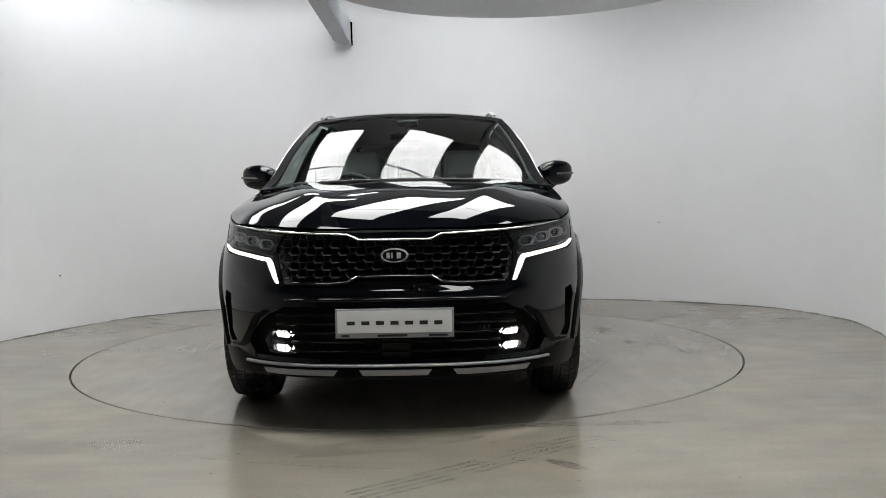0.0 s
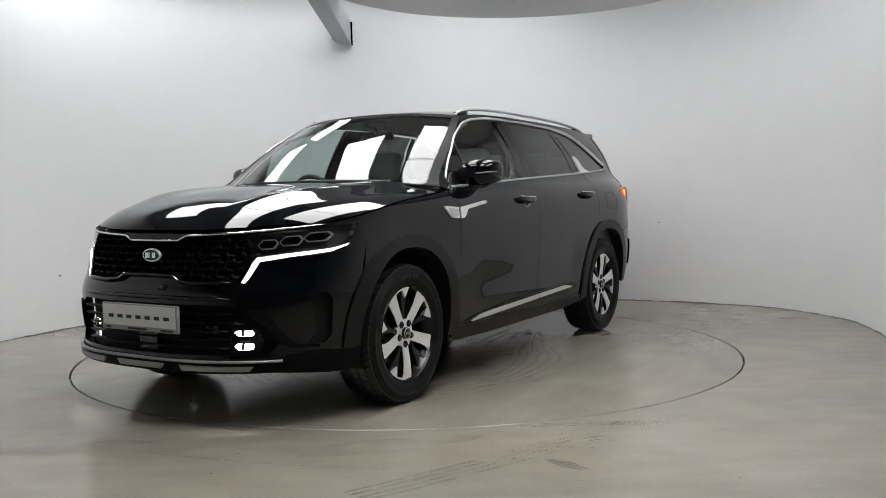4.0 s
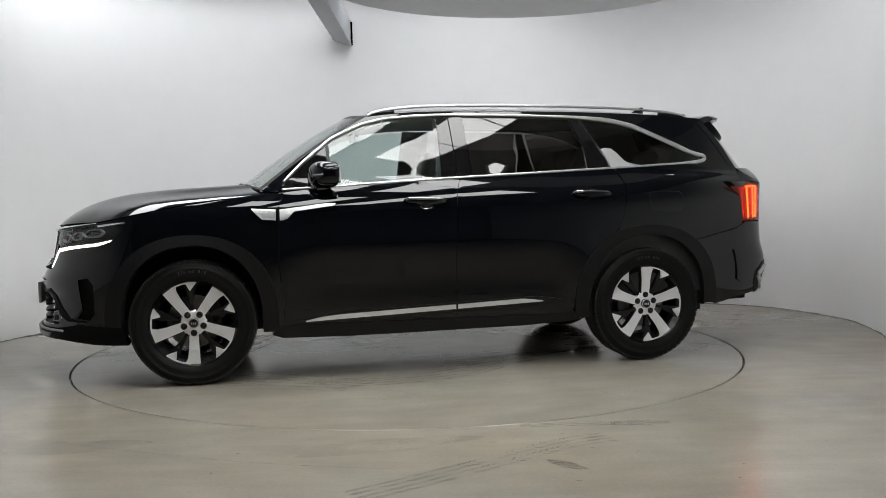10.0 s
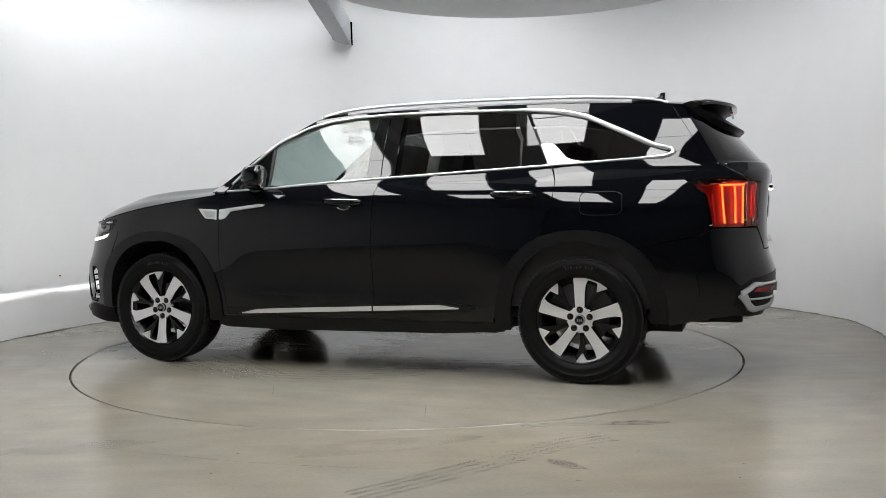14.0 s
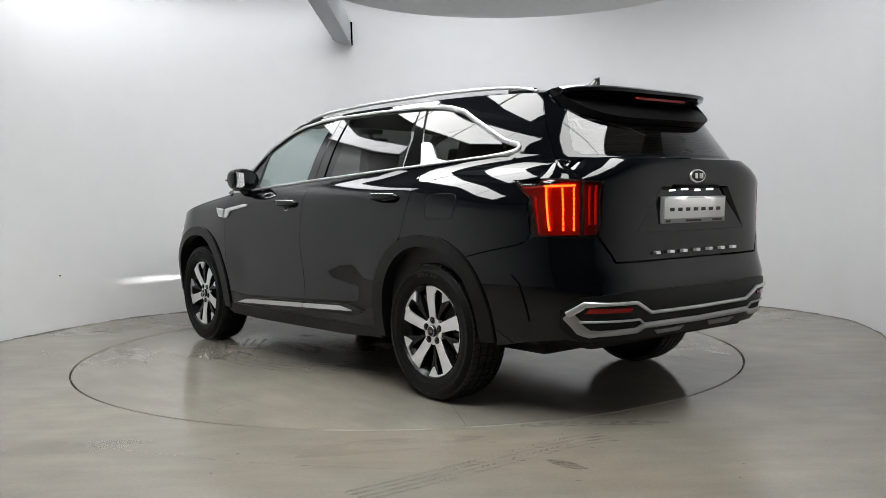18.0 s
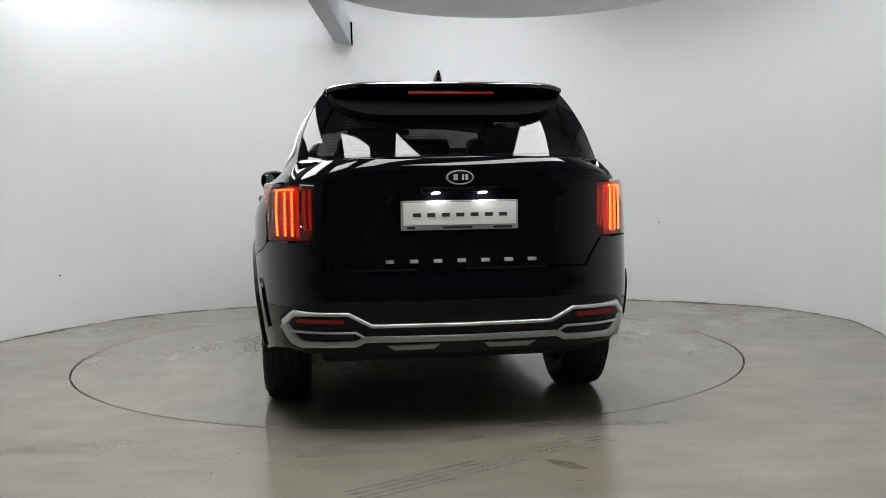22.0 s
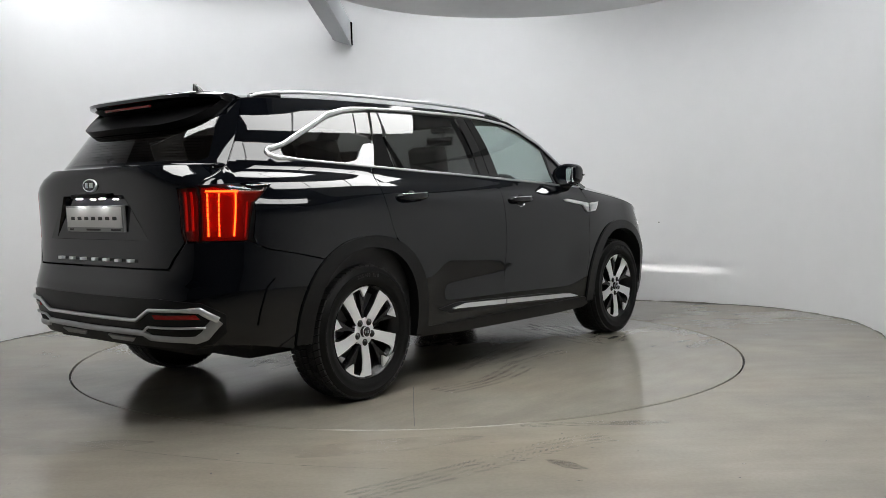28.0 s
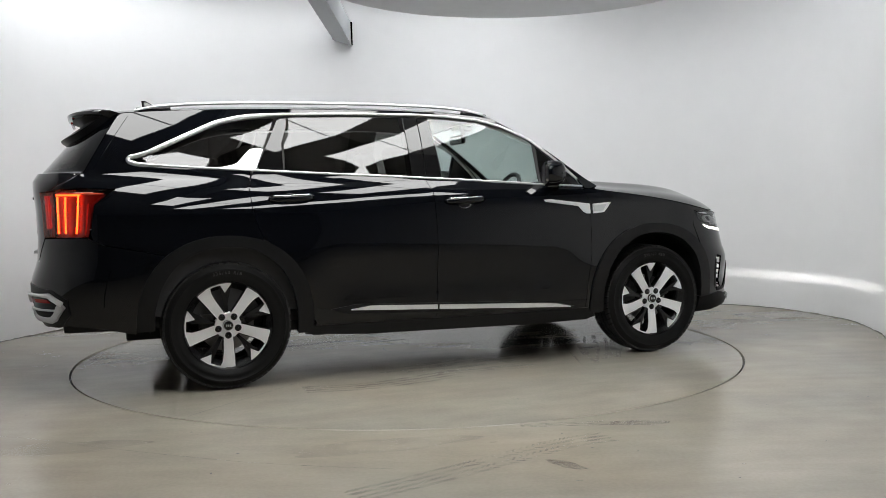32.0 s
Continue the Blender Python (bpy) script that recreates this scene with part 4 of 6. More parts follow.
def build_top():
    hood = [(2.262, -0.86)] + [(x, -0.995) for x in np.linspace(2.0, 0.955, 14)] + [(0.955 + 0.19 * (1 - abs(u) ** 2.2), u) for u in np.linspace(-0.95, 0.95, 15)] + [(x, 0.995) for x in np.linspace(0.955, 2.0, 14)] + [(2.262, 0.86)]
    # the leading edge follows the nose
    lead = []
    for u in np.linspace(0.995, -0.995, 31):
        y = abs(u) * 0.86
        x = float(nose_x(y, 0.93)) - 0.006
        for _ in range(6):
            yy = float(BONNET(np.array(x), np.array(u))[1])
            x = float(nose_x(abs(yy), 0.93)) - 0.006
        lead.append((min(x, 2.262), u))
    hood = [(x, -0.995) for x in np.linspace(lead[-1][0] - 0.02, 0.955, 16)] + [(0.955 + 0.19 * (1 - abs(u) ** 2.2), u) for u in np.linspace(-0.95, 0.95, 15)] + [(x, 0.995) for x in np.linspace(0.955, lead[0][0] - 0.02, 16)] + lead
    panel("bonnet", clean(hood), BONNET, PAINT, CAR, res=0.05, rim=0.014)
    roof = [(0.345, -1)] + [(0.345 + 0.088 * (1 - abs(u) ** 2.4), u) for u in np.linspace(-0.95, 0.95, 15)] + [(0.345, 1)] + [(x, 1) for x in np.linspace(0.3, -1.965, 24)] + [(x, -1) for x in np.linspace(-1.965, 0.3, 24)]
    panel("roof", clean(roof), ROOF, PAINT, CAR, res=0.06, rim=0.012)

def build_wheel(sgn_y, cx, cy):
    """One wheel: tyre 235/60 R18, dark rim with five bright spokes, disc, nuts. Outer face towards +y before turning."""
    w = new("wheel")
    w.parent = CAR
    w.location = (cx, cy, HUB)
    if sgn_y < 0:
        w.rotation_euler = (0, 0, math.pi)
    R = 0.3595
    prof = [(0.244, 0.098), (0.252, 0.108), (0.265, 0.116), (0.268, 0.1165), (0.270, 0.1185), (0.290, 0.121), (0.312, 0.1195), (0.314, 0.1215), (0.322, 0.1205), (0.324, 0.117), (0.338, 0.111), (0.349, 0.101), (0.354, 0.090), (R - 0.001, 0.07), (R, 0.03), (R, -0.03), (R - 0.001, -0.07), (0.354, -0.090), (0.338, -0.111), (0.29, -0.121), (0.24, -0.106), (0.228, -0.098)]
    part("tyre", lathe([(r, h - 0.115) for r, h in prof], 72), RUBBER, w, "black road tyre", smooth=True, angle=50)
    # tread blocks
    bm = bmesh.new()
    for k in range(60):
        a = 2 * math.pi * k / 60
        for h0, h1, sk in ((0.072, 0.104, 0.03), (0.026, 0.064, -0.02), (-0.018, 0.018, 0.02), (-0.064, -0.026, -0.02), (-0.104, -0.072, 0.03)):
            r0 = 0.3650 if abs(h0 + h1) < 0.1 else 0.3622
            vs = []
            for rr in (R - 0.02, r0):
                for hh, da in ((h0, -0.043), (h1, -0.043 + sk), (h1, 0.043 + sk), (h0, 0.043)):
                    f = rr if rr == r0 else rr
                    if rr == r0 and abs(hh) > 0.09:
                        f = rr - 0.006
                    vs.append(bm.verts.new((f * math.cos(a + da), hh - 0.115, f * math.sin(a + da))))
            for q in ((4, 5, 6, 7), (0, 1, 5, 4), (1, 2, 6, 5), (2, 3, 7, 6), (3, 0, 4, 7)):
                bm.faces.new([vs[i] for i in q])
    part("tread", bm, TREAD, w, "grooved black tread")
    barrel = [(0.246, -0.015), (0.2505, -0.008), (0.2475, -0.004), (0.243, -0.012), (0.226, -0.03), (0.205, -0.06), (0.200, -0.2), (0.21, -0.215)]
    part("rim", lathe(barrel, 64), RIM_BLACK, w, "gloss black rim barrel", smooth=True, angle=40)
    # brake disc and hub behind
    part("brake_disc", lathe([(0.07, -0.105), (0.155, -0.105), (0.155, -0.13), (0.07, -0.13)], 48), BRAKE, w, "steel brake disc")
    part("hub", lathe([(0.001, -0.05), (0.075, -0.05), (0.08, -0.06), (0.08, -0.13), (0.001, -0.13)], 32), RIM_BLACK, w)
    cal = box((-0.055, -0.15, 0.10), (0.055, -0.085, 0.175), 0.012)
    part("caliper", cal, DARK, w, "dark brake caliper").rotation_euler = (0, radians(-65), 0)
    # spokes: five broad bright ones
    for k in range(5):
        a = radians(90 + 72 * k + WHEEL_TURN.get((sgn_y, cx > 0), 0))
        ob = part("spoke", spoke_mesh(), ALLOY, w, "bright machined spoke", smooth=True, angle=30)
        ob.rotation_euler = (0, -a, 0)
        ob = part("spoke_side", spoke_side(), RIM_BLACK, w, "gloss black spoke flank", smooth=True, angle=30)
        ob.rotation_euler = (0, -a, 0)
        ob = part("rim_wedge", wedge_mesh(1), ALLOY, w, "bright rim wedge")
        ob.rotation_euler = (0, -a, 0)
        arc = [(r * math.cos(radians(q)), r * math.sin(radians(q))) for r, qs in ((0.2385, range(5, 30, 3)), (0.2245, range(29, 4, -3))) for q in qs]
        ob = part("rim_arc", prism(arc, lambda r: -0.0146, lambda r: -0.024), ALLOY, w, "bright rim arc")
        ob.rotation_euler = (0, -a, 0)
        for s in (1, -1):
            ob = part("rim_arm", arm_mesh(s), RIM_BLACK, w, "gloss black rim arm")
            ob.rotation_euler = (0, -a, 0)
        nut = lathe([(0.001, 0.006), (0.013, 0.005), (0.0185, 0.0), (0.0205, -0.008), (0.0205, -0.03)], 16)
        ob = part("wheel_nut", nut, PIANO, w, "black wheel nut")
        b = a
        ob.location = (0.058 * math.cos(b), -0.026, 0.058 * math.sin(b))
    part("hub_plate", lathe([(0.030, -0.0305), (0.068, -0.0300), (0.075, -0.034), (0.077, -0.05)], 40), ALLOY, w, "bright hub plate", smooth=True, angle=30)
    part("hub_cap", lathe([(0.001, -0.012), (0.024, -0.013), (0.03, -0.017), (0.031, -0.03), (0.031, -0.06)], 32), PIANO, w, "black hub cap", smooth=True, angle=40)
    ring_ = lathe([(0.0255, -0.0125), (0.0275, -0.0105), (0.0295, -0.0145)], 32)
    part("hub_ring", ring_, SATIN, w, "thin silver ring", smooth=True)
    mesh_object("size_lettering", *lettering("235/60 R18", 0.2935, 0.026), RUBBER_MARK, w, "raised tyre size lettering")
    bm = bmesh.new()
    for x in (-0.011, 0.0, 0.011):
        bm_box(bm, (x - 0.0022, -0.0122, -0.007), (x + 0.0022, -0.0105, 0.007))
    part("hub_mark", bm, SATIN, w, "small silver mark")
    return w


def lettering(words, radius, size):
    """Raised letters round a tyre's side wall, read from outside with their feet to the hub."""
    verts, faces = [], []
    step = size * 0.62
    for i, ch in enumerate(words):
        if ch == " ":
            continue
        cu = bpy.data.curves.new("letter", "FONT")
        cu.body, cu.size, cu.extrude, cu.align_x, cu.resolution_u = ch, size, 0.0012, "CENTER", 2
        ob = bpy.data.objects.new("letter", cu)
        me = bpy.data.meshes.new_from_object(ob)
        a = (i - (len(words) - 1) / 2) * step / radius
        k = len(verts)
        for v in me.vertices:
            # seen from outside (+y), the reader's right is -x
            q, r = a + v.co.x / radius, radius + v.co.y
            verts.append((-r * math.sin(q), 0.0070 + v.co.z - 0.02 * max(0.0, r - 0.312), r * math.cos(q)))
        faces += [tuple(k + j for j in p.vertices) for p in me.polygons]
        bpy.data.objects.remove(ob)
        bpy.data.curves.remove(cu)
        bpy.data.meshes.remove(me)
    return verts, faces


WHEEL_TURN = {(1, True): 180, (-1, True): 180, (-1, False): 180}


def prism(outline, y0, y1, inset=0.0):
    """A plate with the outline (r along x, t along z), from depth y1 up to the face y0(r)."""
    bm = bmesh.new()
    k = 1.035
    top = [bm.verts.new((k * r, y0(r), k * t)) for r, t in outline]
    low = [bm.verts.new((k * r, y1(r), k * t)) for r, t in outline]
    bm.faces.new(top)
    n = len(outline)
    for i in range(n):
        bm.faces.new((top[i], low[i], low[(i + 1) % n], top[(i + 1) % n]))
    return bm


def face_depth(r):
    return -0.030 + 0.016 * smooth(np.array(r), 0.05, 0.2) - 0.004 * smooth(np.array(r), 0.19, 0.226)


def spoke_mesh():
    o = [(0.036, -0.022), (0.075, -0.0255), (0.15, -0.0280), (0.205, -0.031), (0.2365, -0.033), (0.239, 0.0), (0.2345, 0.046), (0.222, 0.049), (0.195, 0.035), (0.15, 0.0285), (0.075, 0.0255), (0.036, 0.022)]
    return prism(o, lambda r: float(face_depth(r)), lambda r: float(face_depth(r)) - 0.006)


def spoke_side():
    o = [(0.030, -0.030), (0.075, -0.030), (0.15, -0.0325), (0.232, -0.041), (0.2355, 0.0), (0.232, 0.041), (0.15, 0.0325), (0.075, 0.030), (0.030, 0.030)]
    return prism(o, lambda r: float(face_depth(r)) - 0.004, lambda r: float(face_depth(r)) - 0.05)


def wedge_mesh(s):
    # bright triangle on the rim between two spokes
    pts = []
    for r, a in ((0.2385, 25), (0.239, 33), (0.2385, 42.5), (0.181, 31.5)):
        pts.append((r * math.cos(radians(a)), r * math.sin(radians(a))))
    return prism(pts, lambda r: -0.0145, lambda r: -0.026)


def arm_mesh(s):
    # dark arm between the spokes, running from the hub to the rim wedge
    pts = []
    for r, a in ((0.06, 26), (0.12, 31 + 5 * s), (0.20, 33 + 8 * s), (0.236, 34 + 10 * s), (0.236, 34 + 2.5 * s), (0.20, 33 + 1.2 * s), (0.12, 32 - 1 * s), (0.06, 40)):
        pts.append((r * math.cos(radians(a)), r * math.sin(radians(a))))
    return prism(pts, lambda r: -0.036 + 0.012 * (r / 0.23), lambda r: -0.07)


def build_wheels():
    for cx in (AXF, AXR):
        for s in (1, -1):
            build_wheel(s, cx, s * 0.912)


def build_shell():
    """Dark inner shell: wheel houses and floor that close the body, and added plates that stop a light leak."""
    for cx in (AXF, AXR):
        for s in (1, -1):
            n = 26
            bm = bmesh.new()
            o = ring(cx, HUB, 0.42, 0.47, 2.25, n, -2, 182)
            a = [bm.verts.new((x, s * min(0.90, float(flank_y(x, z)) - 0.02), z)) for x, z in o]
            b = [bm.verts.new((x, s * 0.58, z)) for x, z in o]
            for i in range(n):
                bm.faces.new((a[i], a[i + 1], b[i + 1], b[i]))
            bm.faces.new(b)
            part("wheel_house", bm, INNER, CAR, "black wheel house liner")
    part("tow_strap", sweep([(-0.949, 0.80, 0.30), (-0.949, 0.80, 0.212)], 0.005, None, 6), INNER, CAR, "thin hanging strap")
    part("underbody", box((-1.95, -0.60, 0.27), (2.05, 0.60, 0.36), 0.02), INNER, CAR, "dark underbody")
    part("underbody", box((-0.92, -0.87, 0.27), (0.92, 0.87, 0.36), 0.01), INNER, CAR, "dark underbody")
    # added plates, unseen, that stop light leaking out under the nose
    part("leak_plate", box((1.86, -0.66, 0.332), (2.15, 0.66, 0.340), 0.003), INNER, CAR, "added dark plate that stops a light leak below")
    for s in (1, -1):
        part("leak_screen", box((1.895, min(s * 0.48, s * 0.83), 0.332), (1.91, max(s * 0.48, s * 0.83), 0.82), 0.003), INNER, CAR, "added dark plate that stops a light leak behind")
    part("engine_bay", box((0.98, -0.56, 0.34), (1.98, 0.56, 0.88), 0.02), INNER, CAR, "dark inner body")
    part("boot_shell", box((-2.22, -0.56, 0.34), (-1.0, 0.56, 0.70), 0.02), INNER, CAR, "dark inner body")


def motions():
    rows = []
    for k in range(0, 17):
        t = 2.0 * k
        u = (t - 16) / 16
        a = -217.1845 - 125.4011 * u + 0.3387 * u * u + 0.7413 * u ** 3
        c, s = math.cos(radians(a)), math.sin(radians(a))
        ox, oy = 0.0265, 0.0195
        rows.append((t, a, c * ox - s * oy, s * ox + c * oy))
    walk(CAR, [(t, pose(x, y, 0, 0, 0, a)) for t, a, x, y in rows])
    walk(TURN, [(t, pose(0, 0, 0, 0, 0, a)) for t, a, x, y in rows])


# ---- the car: nose ----
def on_nose(pts, off=0.0):
    """Points (y, z) laid on the nose, moved out by off."""
    p = np.array(pts, float)
    return np.stack([nose_x(p[:, 0], p[:, 1]) + off, p[:, 0], p[:, 1]], 1)


def on_tail(pts, off=0.0):
    p = np.array(pts, float)
    return np.stack([tail_x(p[:, 0], p[:, 1]) - off, p[:, 0], p[:, 1]], 1)


def mirrored(half):
    """Closes an outline given from the middle line round one side by its mirror image."""
    return half + [(-y, z) for y, z in half[::-1] if abs(y) > 1e-6]


GRILLE = [(0.0, 0.876), (0.165, 0.876), (0.205, 0.898), (0.36, 0.905), (0.505, 0.910), (0.545, 0.86), (0.540, 0.80), (0.512, 0.692), (0.30, 0.688), (0.205, 0.696), (0.165, 0.718), (0.0, 0.720)]
INTAKE = [(0.0, 0.588), (0.50, 0.588), (0.585, 0.545), (0.66, 0.475), (0.69, 0.415), (0.655, 0.362), (0.0, 0.350)]
LAMP_TOP = [(0.518, 0.910), (0.60, 0.918), (0.72, 0.933), (0.80, 0.946)]


def lamp_outline():
    top = [(fy(y, z), z) for y, z in LAMP_TOP] + [(fx(1.85, 0.955), 0.955), (fx(1.765, 0.956), 0.956)]
    low = [(fx(1.80, 0.90), 0.90), (fx(1.845, 0.862), 0.862), (fx(1.93, 0.843), 0.843), (fy(0.70, 0.828), 0.828), (fy(0.588, 0.809), 0.809), (fy(0.560, 0.83), 0.83)]
    return top + low


def drl_outline():
    up = [(fx(1.838, 0.858), 0.858), (fx(1.93, 0.838), 0.838), (fy(0.70, 0.820), 0.820), (fy(0.585, 0.803), 0.803), (fy(0.568, 0.778), 0.778), (fy(0.535, 0.690), 0.690)]
    low = [(fy(0.550, 0.690), 0.690), (fy(0.596, 0.785), 0.785), (fy(0.70, 0.804), 0.804), (fx(1.93, 0.824), 0.824), (fx(1.852, 0.848), 0.848)]
    return up + low


def s_front(pts):
    return [(fy(y, z), z) for y, z in pts]


def front_at(s, z, lift):
    """A point off the nose skin, along its normal."""
    e = 1e-3
    P = lambda a, b: np.array([float(c) for c in FRONT(np.array(a), np.array(b))])
    n = np.cross(P(s + e, z) - P(s - e, z), P(s, z + e) - P(s, z - e))
    return tuple(P(s, z) + n / np.linalg.norm(n) * lift)


def build_nose():
    # bumper skin with its openings
    half = [(0.0, 0.916)]
    for x in (2.22, 2.1, 2.0, 1.92, 1.84, 1.79):
        z = float(hood_edge(x)) - 0.004
        half.append((fx(x, z), z))
    lead = [(fy(y, 0.918), 0.914 + 0.012 * (y / 0.8) ** 2) for y in (0.1, 0.2, 0.3, 0.4, 0.5)]
    half = [(0.0, 0.916)] + lead + half[2:] + [(fx(1.768, 0.972), 0.972), (fx(1.752, 0.90), 0.90), (fx(1.745, 0.86), 0.86), (fx(1.806, 0.70), 0.70)]
    rim_pts = [p for p in arch(AXF, CLAD_W, CLAD_H, 0.30) if p[0] > AXF and p[1] < 0.695]
    half += [(fx(x + 0.003, z), z) for x, z in sorted(rim_pts, key=lambda p: -p[1])]
    half += [(fx(1.90, 0.352), 0.352), (fx(2.05, 0.362), 0.362), (fy(0.74, 0.352), 0.352), (fy(0.66, 0.335), 0.335), (0.0, 0.325)]
    outline = [p for p in half] + [(-s, z) for s, z in half[::-1] if abs(s) > 1e-6]
    lamp, drl = lamp_outline(), drl_outline()
    neg = lambda poly: [(-s, z) for s, z in poly][::-1]
    slot = [(fx(2.045, 0.628), 0.628), (fx(1.985, 0.640), 0.640), (fx(1.955, 0.60), 0.60), (fx(1.955, 0.43), 0.43), (fx(1.985, 0.395), 0.395), (fx(2.06, 0.405), 0.405), (fx(2.025, 0.45), 0.45)]
    eye = clean(lamp[:len(LAMP_TOP) + 4] + drl[:3][0:0] + [(fx(1.86, 0.834), 0.834), (fx(1.93, 0.815), 0.815), (fy(0.70, 0.800), 0.800), (fy(0.600, 0.782), 0.782), (fy(0.553, 0.688), 0.688), (fy(0.532, 0.688), 0.688), (fy(0.562, 0.79), 0.79), (fy(0.553, 0.83), 0.83)])
    gr = clean(s_front(mirrored(GRILLE)))
    it = clean(s_front(mirrored(INTAKE)))
    bump = panel("front_bumper", clean(outline), FRONT, PAINT, CAR, res=0.035, holes=[gr, it, eye, neg(eye), slot, neg(slot)], rim=0.010)
    # headlights
    for k in (False, True):
        sg = -1 if k else 1
        h = panel("headlight", clean(lamp), FRONT, DARK, CAR, "clear-lensed LED headlight with black housing", lift=-0.05, rim=0, mirror=k)
        panel("lens", clean(lamp), FRONT, LENS, h, "clear lens", lift=-0.002, rim=0, mirror=k)
        walls = [(s, z) for s, z in lamp]
        v, f = [], []
        n = len(walls)
        for lift in (-0.003, -0.055):
            for s, z in walls:
                x, y, zz = FRONT(np.array(s), np.array(z))
                v.append((float(x) + lift * 0.85, sg * (float(y) + lift * 0.3), float(zz)))
        f = [(i, (i + 1) % n, n + (i + 1) % n, n + i) for i in range(n)]
        mesh_object("housing", v, f, INNER, h, "black housing")
        # three projector cells, each a bright-edged block
        for i, (y, zc) in enumerate(((0.618, 0.866), (0.702, 0.881), (0.782, 0.897))):
            w, hh = 0.041, 0.024
            o = [(y - w, zc - hh * 0.2), (y - w * 0.6, zc - hh), (y + w * 0.7, zc - hh * 0.85), (y + w, zc + hh * 0.2), (y + w * 0.7, zc + hh), (y - w * 0.55, zc + hh * 0.9)]
            inner = [((a - y) * 0.90 + y - 0.002, (b - zc) * 0.84 + zc) for a, b in o]
            conv = lambda poly: [(fy(a, b), b) for a, b in poly]
            panel("lamp_frame", clean(conv(o)), FRONT, LAMP_GREY, h, "pale grey lamp frame", lift=-0.014, rim=0.02, holes=[conv(inner)], mirror=k, res=0.02)
            panel("projector", clean(conv(inner)), FRONT, PIANO, h, "dark projector glass", lift=-0.03, rim=0.0, mirror=k, res=0.02)
        panel("running_light", clean(drl), FRONT, DRL_GLOW, h, "lit white running light strip", lift=0.001, rim=0.012, mirror=k, res=0.02)
        # brow strip over the lamp
        b = [(fy(0.62, 0.925), 0.925), (fy(0.72, 0.939), 0.939), (fx(1.88, 0.960), 0.960), (fx(1.80, 0.963), 0.963), (fx(1.88, 0.966), 0.966), (fy(0.72, 0.945), 0.945)]
    # chrome line over grille and lamps
    line = [(-y, z) for y, z in [(0.79, 0.951), (0.70, 0.938), (0.60, 0.927), (0.50, 0.918), (0.36, 0.911), (0.212, 0.905)]] + [(-0.165, 0.882), (0.0, 0.8815), (0.165, 0.882)] + [(0.212, 0.905), (0.36, 0.911), (0.50, 0.918), (0.60, 0.927), (0.70, 0.938), (0.79, 0.951)]
    fine = []
    for a, b in zip(line, line[1:]):
        fine += [tuple(np.array(a) + (np.array(b) - np.array(a)) * s / 6) for s in range(6)]
    fine.append(line[-1])
    taper = [0.0052 * min(1.0, 0.25 + 6 * (0.80 - abs(y))) for y, z in fine]
    part("nose_strip", sweep(on_nose(fine, 0.003), 0.005, taper, 8), CHROME, CAR, "bright chrome line over the grille", smooth=True)
    # grille: dark back and a net of bright-edged black cells
    g = panel("grille", gr, FRONT, INNER, CAR, "black honeycomb grille", lift=-0.055, rim=0)
    poly = mirrored(GRILLE)
    w, hgt = 0.077, 0.046
    for r in range(7):
        for c in range(-9, 10):
            y, z = (c + 0.5 * (r % 2)) * w, 0.70 + r * hgt * 0.72
            hexo = [(y + w * 0.53 * a, z + hgt * b) for a, b in ((-0.72, -0.12), (-0.42, -0.46), (0.42, -0.46), (0.72, -0.12), (0.40, 0.42), (-0.40, 0.42))]
            ok = inside(poly, np.array(hexo))
            if not ok.all() or (abs(y) < 0.075 and abs(z - 0.81) < 0.05):
                if ok.sum() < 3:
                    continue
            hexi = [((a - y) * 0.82 + y, (b - z) * 0.76 + z) for a, b in hexo]
            v, f = [], []
            for pts, d in ((hexo, -0.012), (hexi, -0.016), (hexi, -0.045), (hexo, -0.045)):
                v += [tuple(q) for q in on_nose(pts, d)]
            for lv in range(3):
                f += [(lv * 6 + i, lv * 6 + (i + 1) % 6, lv * 6 + 6 + (i + 1) % 6, lv * 6 + 6 + i) for i in range(6)]
            f += [(18 + i, 18 + (i + 1) % 6, (i + 1) % 6, i) for i in range(6)]
            mesh_object("grille_cell", v, f, GRILLE_BLACK, g)
    # lower rim of the grille
    low = [(-0.49, 0.690), (-0.30, 0.686), (-0.21, 0.694), (-0.167, 0.717), (0.0, 0.719), (0.167, 0.717), (0.21, 0.694), (0.30, 0.686), (0.49, 0.690)]
    fine = [tuple(np.array(a) + (np.array(b) - np.array(a)) * s / 5) for a, b in zip(low, low[1:]) for s in range(5)] + [low[-1]]
    part("grille_rim", sweep(on_nose(fine, 0.004), 0.018, 0.010, 10), PAINT, CAR, "gloss black grille rim", smooth=True)
    for sg in (1, -1):
        part("grille_tip", sweep(on_nose([(sg * 0.170, 0.720), (sg * 0.190, 0.709), (sg * 0.212, 0.697)], 0.016), 0.006, [0.006, 0.005, 0.003], 8), CHROME, CAR, "short chrome tip", smooth=True)
    part("front_camera", box((-0.02, -0.022, -0.012), (0.012, 0.022, 0.012), 0.004), PIANO, CAR, "small black camera").location = (float(nose_x(0.11, 0.665)), 0.11, 0.665)
    part("camera_lens", lathe([(0.001, 0.004), (0.006, 0.003), (0.007, -0.002)], 14, "x"), LENS_SOLID, CAR, "small lens").location = (float(nose_x(0.11, 0.662)) + 0.012, 0.11, 0.662)
    shelf = [(y, 0.617) for y in np.linspace(-0.50, 0.50, 31)]
    part("bumper_edge", sweep(on_nose(shelf, -0.004), 0.012, [0.010 * (1 - (abs(y) / 0.52) ** 6) + 0.001 for y, _ in shelf], 8), PAINT, CAR, "gloss black edge over the plate", smooth=True)
